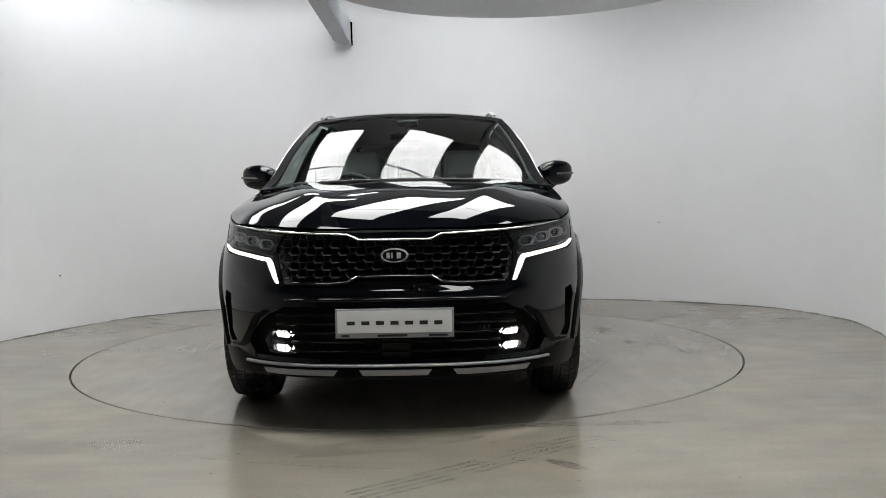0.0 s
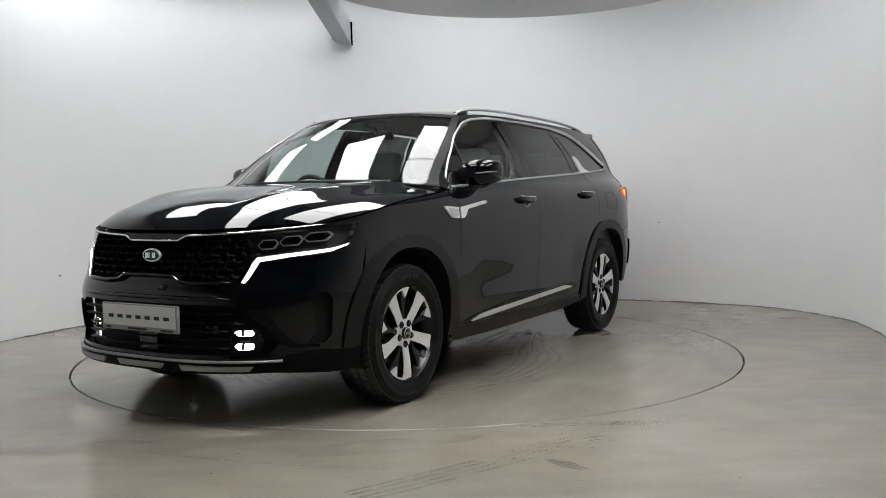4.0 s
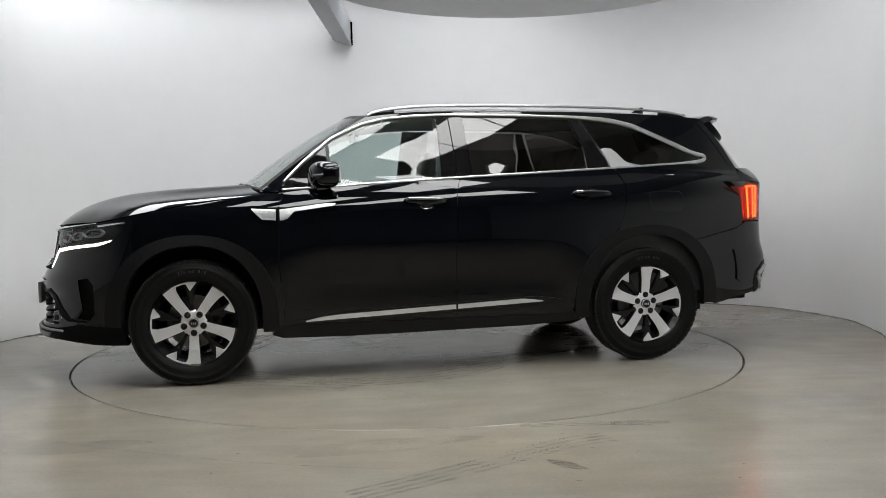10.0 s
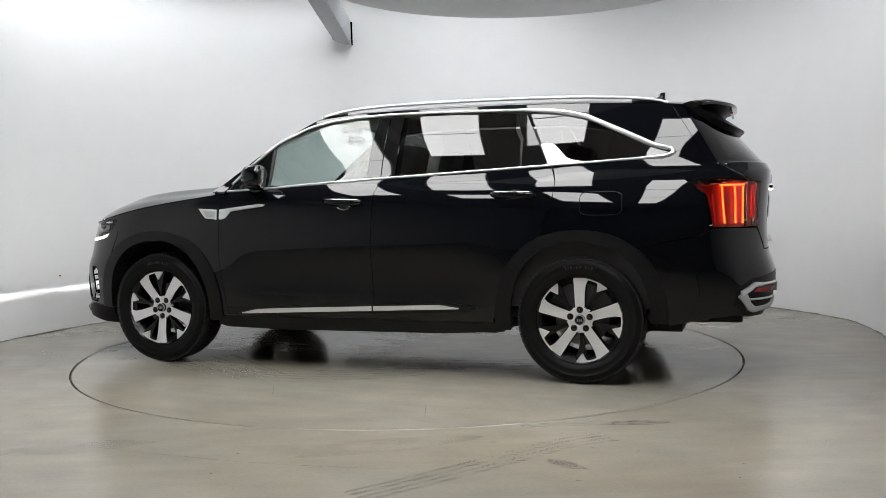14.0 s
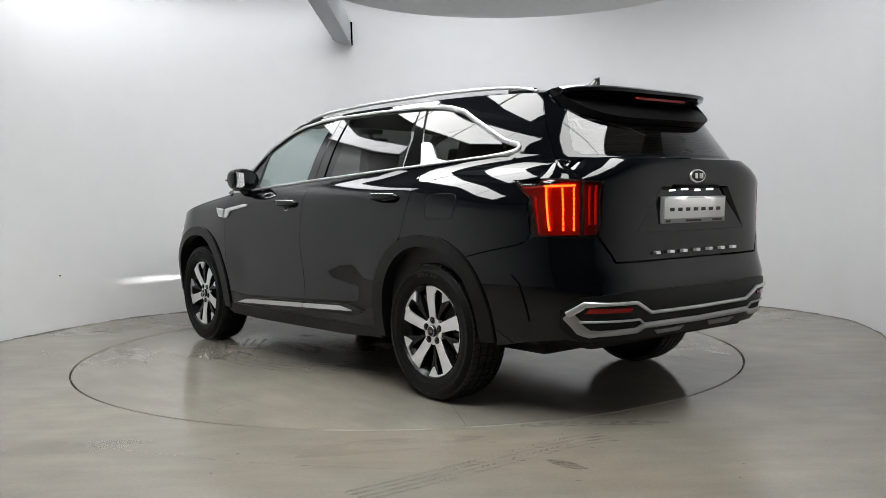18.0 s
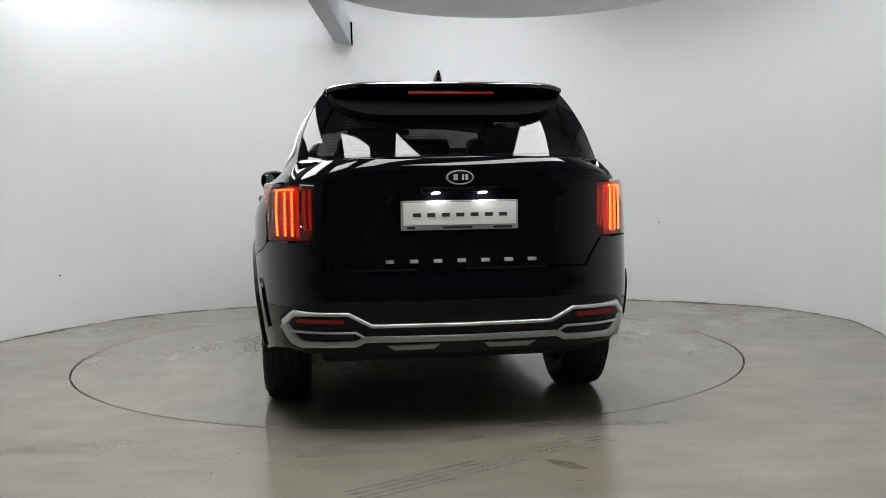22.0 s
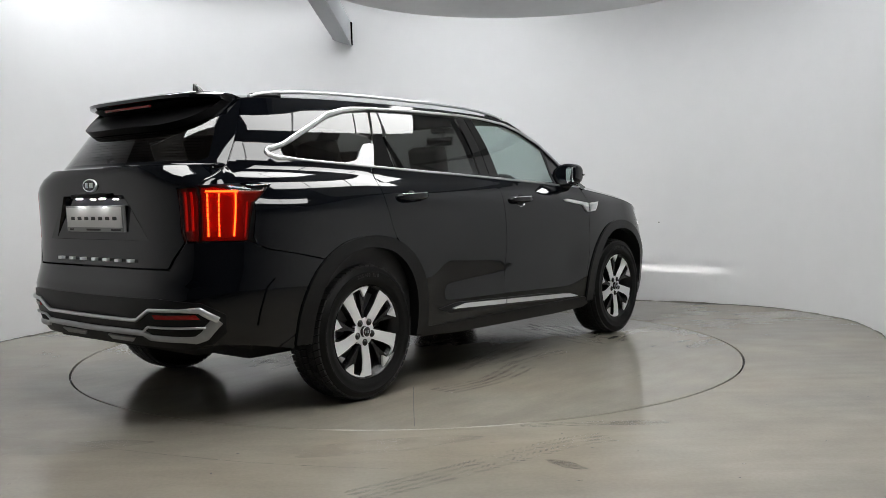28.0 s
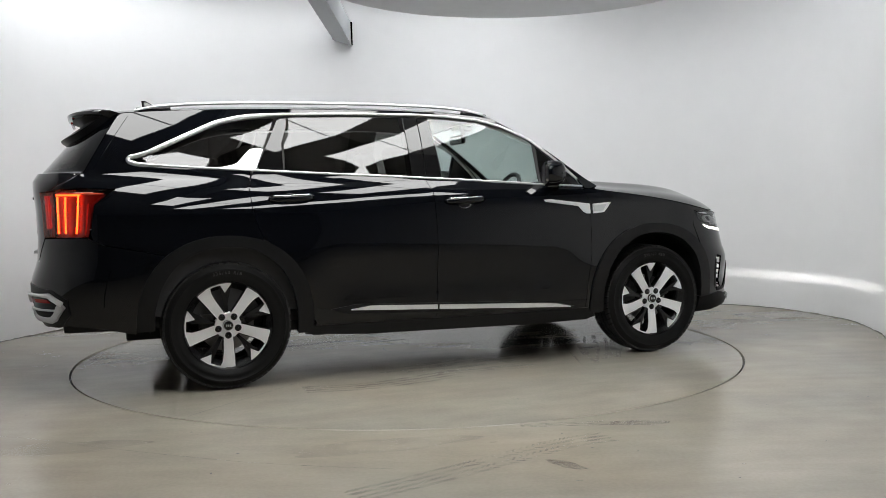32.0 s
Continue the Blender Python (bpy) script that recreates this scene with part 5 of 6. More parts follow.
    badge("front_badge", CAR, nose_x(0.0, 0.81) + 0.002, 0.811, 1)
    # lower intake
    gap = s_front([(0.485, 0.374), (0.615, 0.374), (0.615, 0.466), (0.485, 0.466)])
    wide = clean(s_front(mirrored([(y * 1.12, z + (0.02 if z > 0.5 else -0.012 if z < 0.4 else 0.0)) for y, z in INTAKE])))
    k = panel("lower_intake", wide, FRONT, INNER, CAR, "black lower air intake", lift=-0.06, rim=0, holes=[gap, neg(gap)])
    for z in (0.385, 0.425, 0.465, 0.505, 0.545):
        e = 0.47 if z < 0.48 else 0.54
        part("slat", sweep(on_nose([(y, z) for y in np.linspace(-e, e, 21)], -0.028), 0.02, 0.0055, 8), GRILLE_BLACK, k, "black slat", smooth=True)
    part("radar_cover", box((2.30, -0.062, 0.355), (2.325, 0.068, 0.445), 0.006), PIANO, k, "gloss black sensor cover")
    bm = bmesh.new()
    for i in range(7):
        bm_box(bm, (2.285, 0.30 + i * 0.019, 0.455), (2.30, 0.312 + i * 0.019, 0.49))
    part("radiator_fins", bm, DARK, k, "dark radiator fins")
    # fog lamps: two stacked bright units a side
    for sg in (1, -1):
        f0 = new("fog_lamp")
        f0.parent = CAR
        f0["label"] = "lit white two-part LED fog lamp"
        units = []
        for z0 in (0.391, 0.450):
            o = s_front([(0.496, z0 + 0.001), (0.516, z0 - 0.0155), (0.588, z0 - 0.0145), (0.596, z0 + 0.003), (0.588, z0 + 0.0155), (0.516, z0 + 0.0155)])
            units.append(o)
            panel("lamp_unit", o, FRONT, FOG_GLOW, f0, "lit white lamp", lift=-0.066, rim=0.004, mirror=sg < 0, res=0.03)
            # added upright vanes, no part of the lamp, that dim it from the side
            for y in (0.547,):
                s_, _ = s_front([(y, z0)])[0]
                v = []
                for d in (-0.0004, 0.0004):
                    for zz, out in ((z0 - 0.0125, 0), (z0 + 0.0125, 0), (z0 + 0.0125, 0.024), (z0 - 0.0125, 0.024)):
                        x, y_, z_ = front_at(s_ + d, zz, -0.070)
                        v.append((x + out, sg * y_, z_))
                mesh_object("added_vane", v, [(0, 1, 2, 3), (4, 5, 6, 7), (0, 1, 5, 4), (1, 2, 6, 5), (2, 3, 7, 6), (3, 0, 4, 7)], INNER, f0)
        o = [(0.478, 0.42), (0.50, 0.370), (0.615, 0.370), (0.635, 0.42), (0.610, 0.470), (0.50, 0.470)]
        slit = s_front([(0.530, 0.4145), (0.575, 0.4145), (0.575, 0.4185), (0.530, 0.4185)])
        panel("lamp_bezel", s_front(o), FRONT, PIANO, f0, "gloss black bezel", lift=-0.040, rim=0.0, holes=[slit] + units, mirror=sg < 0)
        # the beam leaves straight ahead through the slit, tilted a little down
        # slit, housing and emitter are added, hidden, to throw the fog lamp's beam
        ys = np.linspace(0.496, 0.606, 9)
        q = [front_at(s_, z, -0.0375) for s_, z in s_front([(y, 0.4095) for y in ys] + [(y, 0.434) for y in ys[::-1]])]
        n = len(q)
        v = [(x - d, sg * y, z) for d in (0.0, 0.15) for x, y, z in q]
        mesh_object("beam_housing", v, [(i, (i + 1) % n, n + (i + 1) % n, n + i) for i in range(n)] + [(n + i, n + i + 1, 2 * n - 2 - i, 2 * n - 1 - i) for i in range(8)], BEAM_BLACK, f0, "added hidden black box that shapes the fog beam")
        xb = q[0][0] - 0.126
        v = [(xb, sg * y, z) for y, z in ((0.515, 0.4222), (0.602, 0.4222), (0.602, 0.4250), (0.515, 0.4250))]
        mesh_object("beam_emitter", v, [(0, 1, 2, 3)], BEAM_GLOW, f0, "added hidden strip that emits the fog beam")
        # corner blade
        bl = [(0.60, 0.572), (0.66, 0.535), (0.70, 0.46), (0.735, 0.405), (0.80, 0.392), (0.80, 0.380), (0.725, 0.385), (0.69, 0.41), (0.655, 0.485), (0.63, 0.53), (0.575, 0.562)]
        panel("corner_blade", s_front(bl), FRONT, LIP, CAR, "gloss black bumper blade", lift=0.006, rim=0.008, mirror=sg < 0)
        panel("air_slot", [(fx(2.07, 0.65), 0.65), (fx(1.92, 0.65), 0.65), (fx(1.92, 0.37), 0.37), (fx(2.08, 0.37), 0.37)], FRONT, INNER, CAR, "black air slot", lift=-0.045, rim=0, mirror=sg < 0)
    # number plate with its holder
    plate("front_plate", CAR, 2.372, 0.518, 0.0, 1)
    # lower lip, skid pieces
    half = [(0.0, 0.335)] + [(fy(0.66, 0.343), 0.343), (fy(0.74, 0.360), 0.360), (fx(2.05, 0.37), 0.37), (fx(1.90, 0.36), 0.36), (fx(1.80, 0.355), 0.355), (fx(1.77, 0.25), 0.25), (fx(1.95, 0.252), 0.252), (fx(2.1, 0.268), 0.268), (fy(0.66, 0.276), 0.276), (0.0, 0.272)]
    panel("lower_lip", clean(half + [(-s, z) for s, z in half[::-1] if abs(s) > 1e-6]), FRONT, LIP, CAR, "black bumper lip", lift=0.006, rim=0.05)
    for y0, y1 in ((-0.60, -0.255), (-0.16, 0.16), (0.255, 0.60)):
        o = [(y0 + 0.018, 0.290), (y1 - 0.018, 0.290), (y1, 0.308), (y0, 0.308)]
        panel("skid_plate", s_front(o), FRONT, SKID, CAR, "silver-grey skid piece", lift=0.016, rim=0.014)
    bar = [(y, 0.328) for y in np.linspace(-0.70, 0.70, 41)]
    part("skid_bar", sweep(on_nose(bar, 0.010), 0.012, 0.007, 8), SKID, CAR, "silver-grey lip bar", smooth=True)


def badge(name, parent, x, z, sg):
    """Oval badge with a bright rim; its mark is reduced to plain bars."""
    b = new(name)
    b.parent = parent
    b.location = (x, 0, z)
    b["label"] = "oval black badge with chrome rim"
    n = 40
    for nm, a, c, d0, d1, mat in (("badge_rim", 0.063, 0.0335, 0.0, 0.010, BRIGHT), ("badge_field", 0.0555, 0.0275, 0.008, 0.0112, PIANO)):
        bm = bmesh.new()
        o = [bm.verts.new((sg * d0, a * math.cos(2 * math.pi * i / n), c * math.sin(2 * math.pi * i / n))) for i in range(n)]
        q = [bm.verts.new((sg * d1, a * 0.96 * math.cos(2 * math.pi * i / n), c * 0.94 * math.sin(2 * math.pi * i / n))) for i in range(n)]
        for i in range(n):
            bm.faces.new((o[i], o[(i + 1) % n], q[(i + 1) % n], q[i]))
        bm.faces.new(q)
        part(nm, bm, mat, b, smooth=True, angle=30)
    bars(b, "badge_mark", sg * 0.0112, sg * 0.0145, [(-0.036, -0.021), (-0.016, -0.008), (0.010, 0.030)], 0.0, 0.013, BRIGHT)


def bars(parent, name, x0, x1, spans, z, h, mat):
    bm = bmesh.new()
    lo, hi = min(x0, x1), max(x0, x1)
    for a, b in spans:
        bm_box(bm, (lo, a, z - h), (hi, b, z + h), 0.0008)
    return part(name, bm, mat, parent, "plain raised bars")


def plate(name, parent, x, z, lean, sg):
    """Show plate in a grey holder; the writing on it is reduced to plain bars."""
    p = new(name)
    p.parent = parent
    p.location = (x, 0, z)
    p.rotation_euler = (0, radians(lean), 0)
    p["label"] = "white show plate in a grey holder"
    part("holder", box((min(-sg * 0.012, sg * 0.006), -0.262, -0.066), (max(-sg * 0.012, sg * 0.006), 0.262, 0.064), 0.004), PLATE_HOLDER, p, "grey plastic holder")
    f = sg * 0.0062
    part("plate_sheet", box((min(f, f + sg * 0.003), -0.252, -0.043), (max(f, f + sg * 0.003), 0.252, 0.056), 0.001), PLATE_WHITE, p, "silver-white plate")
    e = f + sg * 0.003
    w = 0.036
    for i in range(7):
        y = -0.193 + i * 0.0643
        part("plate_bar", box((min(e, e + sg * 0.0012), y - w / 2, -0.007), (max(e, e + sg * 0.0012), y + w / 2, 0.010)), PRINT, p, "dark printed bar")
    d = f
    for y0, y1 in ((-0.235, -0.20), (-0.075, 0.055), (0.15, 0.235)):
        yy = (y0, y1) if sg > 0 else (-y1, -y0)
        part("holder_bar", box((min(d, d + sg * 0.0012), yy[0], -0.060), (max(d, d + sg * 0.0012), yy[1], -0.050)), PRINT, p, "small dark printed bar")


# ---- the car: tail ----


def s_rear(pts):
    return [(ry(y, z), z) for y, z in pts]


def build_tail():
    neg = lambda poly: [(-s, z) for s, z in poly][::-1]
    lamp = [(ry(0.722, 1.133), 1.133), (rx(-2.20, 1.14), 1.14), (rx(-2.10, 1.142), 1.142), (rx(-2.015, 1.144), 1.144), (rx(-2.06, 1.10), 1.10), (rx(-2.105, 1.06), 1.06), (rx(-2.125, 0.97), 0.97), (rx(-2.138, 0.884), 0.884), (rx(-2.20, 0.884), 0.884), (ry(0.722, 0.884), 0.884)]
    inner = s_rear([(0.640, 1.126), (0.709, 1.131), (0.709, 0.884), (0.660, 0.884), (0.646, 0.93)])
    # tailgate skin
    top = [(s, z) for s, z in s_rear([(0.70, 1.19), (0.735, 1.232)])]
    half = [(0.0, 0.757)] + s_rear([(0.575, 0.757), (0.60, 0.80), (0.65, 0.880)]) + inner[::-1][1:2] + s_rear([(0.632, 1.126), (0.680, 1.134), (0.70, 1.17), (0.72, 1.20), (0.745, 1.238)]) + [(ry(y, 1.238), 1.238) for y in (0.6, 0.4, 0.2)] + [(0.0, 1.238)]
    half = [(0.0, 0.757)] + s_rear([(0.575, 0.757), (0.60, 0.80), (0.657, 0.880), (0.642, 0.93), (0.636, 1.130), (0.714, 1.137), (0.715, 1.17), (0.700, 1.205), (0.678, 1.238)]) + [(ry(y, 1.238), 1.238) for y in (0.6, 0.4, 0.2)] + [(0.0, 1.238)]
    full = clean(half + neg(half))
    rec = clean(s_rear([(-0.275, 1.104), (0.275, 1.104), (0.45, 0.885), (-0.45, 0.885)]))
    g = panel("tailgate", full, REAR, PAINT, CAR, res=0.035, holes=[rec], rim=0.02)
    # plate recess: slanting sides and a flat floor
    o = s_rear([(-0.275, 1.104), (0.275, 1.104), (0.45, 0.885), (-0.45, 0.885)])
    v = []
    for s, z in o:
        x, y, zz = REAR(np.array(s), np.array(z))
        v.append((float(x), float(y), float(zz)))
    fl = [(-2.392, -0.266, 1.092), (-2.392, 0.266, 1.092), (-2.402, 0.385, 0.890), (-2.402, -0.385, 0.890)]
    mesh_object("plate_recess", v + fl, [(0, 1, 5, 4), (1, 2, 6, 5), (2, 3, 7, 6), (3, 0, 4, 7), (4, 5, 6, 7)], PAINT, g)
    for y in (-0.105, 0.105):
        part("plate_lamp", box((-2.438, y - 0.012, 1.086), (-2.420, y + 0.012, 1.091), 0.0015), LAMP_WHITE, g, "lit white plate lamp")
    part("tailgate_handle", box((-2.440, -0.17, 1.091), (-2.380, 0.17, 1.112), 0.006), LIP, g, "black handle bar")
    plate("rear_plate", g, -2.410, 0.990, -3.0, -1)
    badge("rear_badge", g, float(tail_x(0.0, 1.155)) + 0.002, 1.155, -1)
    # spaced raised bars where the letters stand
    for i in range(7):
        y = 0.315 - i * 0.1062
        part("raised_bar", box((-2.432, y - 0.018, 0.781), (-2.404, y + 0.018, 0.796), 0.002), BRIGHT, g, "raised chrome bar")
    # tail lamps
    for k in (False, True):
        t = panel("tail_light", clean(lamp), REAR, LAMP_DARK, CAR, "red lensed tail light, lit", lift=-0.035, rim=0, mirror=k)
        panel("lens", clean(lamp), REAR, RED_LENS, t, "glossy red lens", lift=0.001, rim=0.004, mirror=k)
        for y, w, z1 in ((0.748, 0.0042, 1.105), (0.782, 0.0042, 1.105), (0.820, 0.0042, 1.118)):
            cuts = [(0.905, z1)] if y > 0.80 else [(0.905 + q * 0.0225, 0.905 + q * 0.0225 + 0.0185) for q in range(9)]
            for za, zb in cuts:
                o = [(ry(y, z) + d, z) for d, z in ((-w, za), (w, za), (w, zb), (-w, zb))]
                panel("light_bar", o, REAR, TAIL_GLOW, t, "lit red light bar", lift=-0.012, rim=0.008, mirror=k)
        o = s_rear([(0.742, 1.118), (0.825, 1.118), (0.825, 1.109), (0.742, 1.109)])
        panel("light_bar", o, REAR, TAIL_GLOW, t, "lit red light bar", lift=-0.012, rim=0.01, mirror=k)
        o = [(ry(0.848, 1.07), 1.07), (rx(-2.135, 1.06), 1.06), (rx(-2.15, 0.90), 0.90), (ry(0.845, 0.90), 0.90)]
        panel("light_panel_red", o, REAR, TAIL_DIM, t, "softly lit red field", lift=-0.02, rim=0.0, mirror=k)
        i = panel("inner_tail_light", clean(inner), REAR, LAMP_DARK, CAR, "red lensed tail light on the tailgate", lift=-0.03, rim=0, mirror=k)
        panel("lens", clean(inner), REAR, RED_LENS, i, "glossy red lens", lift=0.001, rim=0.004, mirror=k)
        for y in (0.664, 0.690):
            o = s_rear([(y - 0.004, 0.93), (y + 0.004, 0.93), (y + 0.004, 1.11), (y - 0.004, 1.11)])
            panel("light_bar", o, REAR, TAIL_DIM, i, "dim red light bar", lift=-0.012, rim=0.01, mirror=k)
    # shoulder between the flank, the tail light and the tailgate
    for sg in (1, -1):
        flank = [FLANK(np.array(x), np.array(z)) for x, z in ((-2.118, 1.149), (-2.136, 1.19), (-2.140, 1.228), (-2.144, 1.240))]
        gate = [REAR(np.array(ry(y, z)), np.array(z)) for y, z in ((0.717, 1.138), (0.718, 1.17), (0.703, 1.205), (0.681, 1.238))]
        v, m_, n_ = [], 7, 9
        for i in range(m_):
            t = i / (m_ - 1) * 3
            q = min(int(t), 2)
            A, B = (np.array(c[q], float) + (np.array(c[q + 1], float) - np.array(c[q], float)) * (t - q) for c in (flank, gate))
            for j in range(n_):
                s_ = j / (n_ - 1)
                p = A + (B - A) * s_ + np.array([-0.72, 0.66, 0.15]) * 0.075 * s_ * (1 - s_)
                v.append((p[0], sg * p[1], p[2]))
        f = [(i * n_ + j, i * n_ + j + 1, (i + 1) * n_ + j + 1, (i + 1) * n_ + j) for i in range(m_ - 1) for j in range(n_ - 1)]
        bm = bmesh.new()
        vs = [bm.verts.new(p) for p in v]
        for q in f:
            bm.faces.new([vs[i] for i in q])
        part("rear_shoulder", bm, PAINT, CAR, smooth=True)
        # black blade along the hind pillar
        vs = np.linspace(0.06, 0.97, 9)
        back = [(float(rear_pillar(v)[0]) + 0.008, float(rear_pillar(v)[2])) for v in vs]
        fore = [(x + 0.035 + 0.05 * (z - 1.24), z) for x, z in back][::-1]
        panel("pillar_blade", clean(back + fore), FLANK, PAINT, CAR, "gloss black pillar blade", lift=0.003, rim=0.01, mirror=sg < 0)
    # bumper skin
    rim_pts = [p for p in arch(AXR, CLAD_W, CLAD_H, 0.30) if p[0] < AXR and p[1] < 0.762]
    half = [(0.0, 0.748)] + s_rear([(0.585, 0.748), (0.615, 0.80), (0.665, 0.874)]) + [(ry(0.74, 0.876), 0.876), (rx(-2.20, 0.878), 0.878), (rx(-2.135, 0.878), 0.878), (rx(-2.095, 0.857), 0.857), (rx(-2.05, 0.836), 0.836), (rx(-1.90, 0.807), 0.807), (rx(-1.736, 0.770), 0.770)]
    half += [(rx(x - 0.003, z), z) for x, z in sorted(rim_pts, key=lambda p: -p[1])]
    half += [(rx(-1.90, 0.345), 0.345), (rx(-2.10, 0.385), 0.385), (ry(0.76, 0.40), 0.40), (ry(0.70, 0.385), 0.385), (0.0, 0.375)]
    b = panel("rear_bumper", clean(half + neg(half)), REAR, PAINT, CAR, res=0.035, rim=0.03)
    low = [(0.0, 0.615)] + s_rear([(0.55, 0.620), (0.74, 0.600), (0.80, 0.545), (0.79, 0.46), (0.74, 0.405), (0.60, 0.385), (0.0, 0.380)])
    panel("bumper_insert", clean(low + neg(low)), REAR, CLAD, b, "satin black bumper insert", lift=0.005, rim=0.01)
    # bright double line round the false outlets
    up = [(0.785, 0.520), (0.738, 0.568), (0.50, 0.566), (0.400, 0.512), (0.0, 0.508)]
    dn = [(0.785, 0.520), (0.735, 0.448), (0.700, 0.428), (0.47, 0.432), (0.43, 0.452), (0.0, 0.446)]
    for pts, wdt, nm in ((up, 0.0085, "bumper_strip"), (dn, 0.0145, "bumper_strip")):
        q = pts + [(-y, z) for y, z in pts[::-1][1:]]
        fine = [tuple(np.array(a) + (np.array(c) - np.array(a)) * s / 6) for a, c in zip(q, q[1:]) for s in range(6)] + [q[-1]]
        r = [wdt * (1.0 + 0.9 * float(smooth(abs(y), 0.66, 0.76))) for y, z in fine]
        part(nm, sweep(on_tail(fine, 0.012), 0.009, r, 8, square=3.0), SATIN if pts is up else STRIP_GREY, b, "satin silver bumper strip", smooth=True, angle=50)
    for sg in (1, -1):
        lp = [(0.745, 0.486), (0.47, 0.484), (0.435, 0.462)]
        fine = [tuple(np.array(a) + (np.array(c) - np.array(a)) * s / 6) for a, c in zip(lp, lp[1:]) for s in range(6)] + [lp[-1]]
        part("outlet_strip", sweep(on_tail([(sg * y, z) for y, z in fine], 0.012), 0.007, 0.006, 8), SATIN, b, "satin silver strip", smooth=True)
        o = s_rear([(0.48, 0.478), (0.728, 0.478), (0.70, 0.445), (0.475, 0.447)])
        panel("false_outlet", o, REAR, INNER, b, "black false exhaust outlet", lift=0.0065, rim=0.0, mirror=sg < 0)
        o = s_rear([(0.515, 0.546), (0.715, 0.548), (0.728, 0.528), (0.525, 0.526)])
        panel("reflector", o, REAR, REFLECTOR, b, "red reflector", lift=0.010, rim=0.01, mirror=sg < 0)
        o = s_rear([(0.10, 0.424), (0.335, 0.424), (0.30, 0.402), (0.125, 0.402)])
        panel("skid_plate", o, REAR, SKID, b, "silver-grey skid piece", lift=0.012, rim=0.01, mirror=sg < 0)
        o = [(rx(-2.02, 0.70), 0.70), (rx(-2.06, 0.66), 0.66), (rx(-2.10, 0.48), 0.48), (rx(-2.06, 0.50), 0.50)]
        panel("corner_fold", o, REAR, PAINT, b, lift=0.010, rim=0.01, mirror=sg < 0)
    part("rear_valance", box((-2.28, -0.62, 0.335), (-2.02, 0.62, 0.41), 0.03), INNER, CAR, "dark rear valance")
    # rear window and its surround
    e = 0.90
    hole = [(-e, 0.13), (-e + 0.04, 0.075), (e - 0.04, 0.075), (e, 0.13), (e - 0.06, 0.97), (-e + 0.06, 0.97)]
    panel("rear_window", hole, BACK_MAP, TINT, CAR, "dark tinted rear window", res=0.05, rim=0)
    for v_ in np.linspace(0.14, 0.56, 11):
        pts = [tuple(float(c) for c in BACK_MAP(np.array(u), np.array(v_))) for u in np.linspace(-0.82, 0.82, 17)]
        part("heater_line", sweep([(x + 0.004, y, z) for x, y, z in pts], 0.0008, 0.0012, 4), HEATER, CAR, "thin heater wire")
    panel("rear_window_surround", [(-1, -0.03), (1, -0.03), (1, 1.0), (-1, 1.0)], BACK_MAP, PAINT, CAR, "black edging of the rear window", res=0.05, holes=[hole], rim=0.015)
    build_spoiler()


def build_spoiler():
    """Wing over the rear window: rounded ends, thick hind edge, a black underside that runs back to the glass."""
    sp = new("spoiler")
    sp.parent = CAR
    us = np.linspace(-1, 1, 33)

    def ringpts(u):
        a = abs(u)
        xe, ye, ze = (float(c) for c in ROOF(np.array(-1.945), np.array(u)))
        tip = -2.235 + 0.15 * a ** 3 + 0.03 * a ** 10
        yt = ye * (0.99 - 0.02 * a)
        zt = 1.596 + 0.010 * a ** 2 - 0.012 * a ** 10
        return [(xe, ye, ze), (xe * 0.6 + tip * 0.4, ye * 0.985, ze * 0.55 + zt * 0.45 + 0.008), (tip + 0.03, yt, zt + 0.004), (tip, yt, zt - 0.008), (tip + 0.004, yt, zt - 0.024), (tip + 0.03, yt * 0.99, zt - 0.032)], (tip, yt, zt, xe, ye)
    up, dn = [], []
    for u in us:
        r, (tip, yt, zt, xe, ye) = ringpts(u)
        a = abs(u)
        up.append(r)
        bx, by, bz = (float(c) for c in BACK_MAP(np.array(u * 0.93), np.array(0.50 + 0.42 * a ** 5)))
        dn.append([r[-1], (tip + 0.055, yt * 0.985, zt - 0.04), (tip + 0.085, yt * 0.97, zt - 0.072 + 0.03 * a ** 2), (bx - 0.03, by * 0.99, bz + 0.03), (bx + 0.01, by, bz)])
    for rows, mat, nm in ((up, PAINT, "wing"), (dn, LIP, "underside")):
        k = len(rows[0])
        v = [p for r in rows for p in r]
        f = [(i * k + j, i * k + j + 1, (i + 1) * k + j + 1, (i + 1) * k + j) for i in range(len(rows) - 1) for j in range(k - 1)]
        ob = mesh_object(nm, v, f, mat, sp, smooth=True)
        ob.data.set_sharp_from_angle(angle=radians(55))
    for sg, q in ((1, -1), (-1, 0)):
        r, d = up[q], dn[q]
        loop = r + d[1:] + [tuple(float(c) for c in rear_pillar(np.array(v)) * np.array(1.0)) if False else (float(rear_pillar(np.array(v))[0]), sg * float(rear_pillar(np.array(v))[1]) * 0.97, float(rear_pillar(np.array(v))[2])) for v in (1.0,)]
        mesh_object("end_cap", loop, [tuple(range(len(loop)))], PAINT, sp)
    bm = box((-0.008, -0.20, -0.006), (0.006, 0.20, 0.006), 0.003)
    ob = part("brake_light", bm, REFLECTOR, sp, "red high brake light")
    ob.location = (-2.205, 0, 1.548)


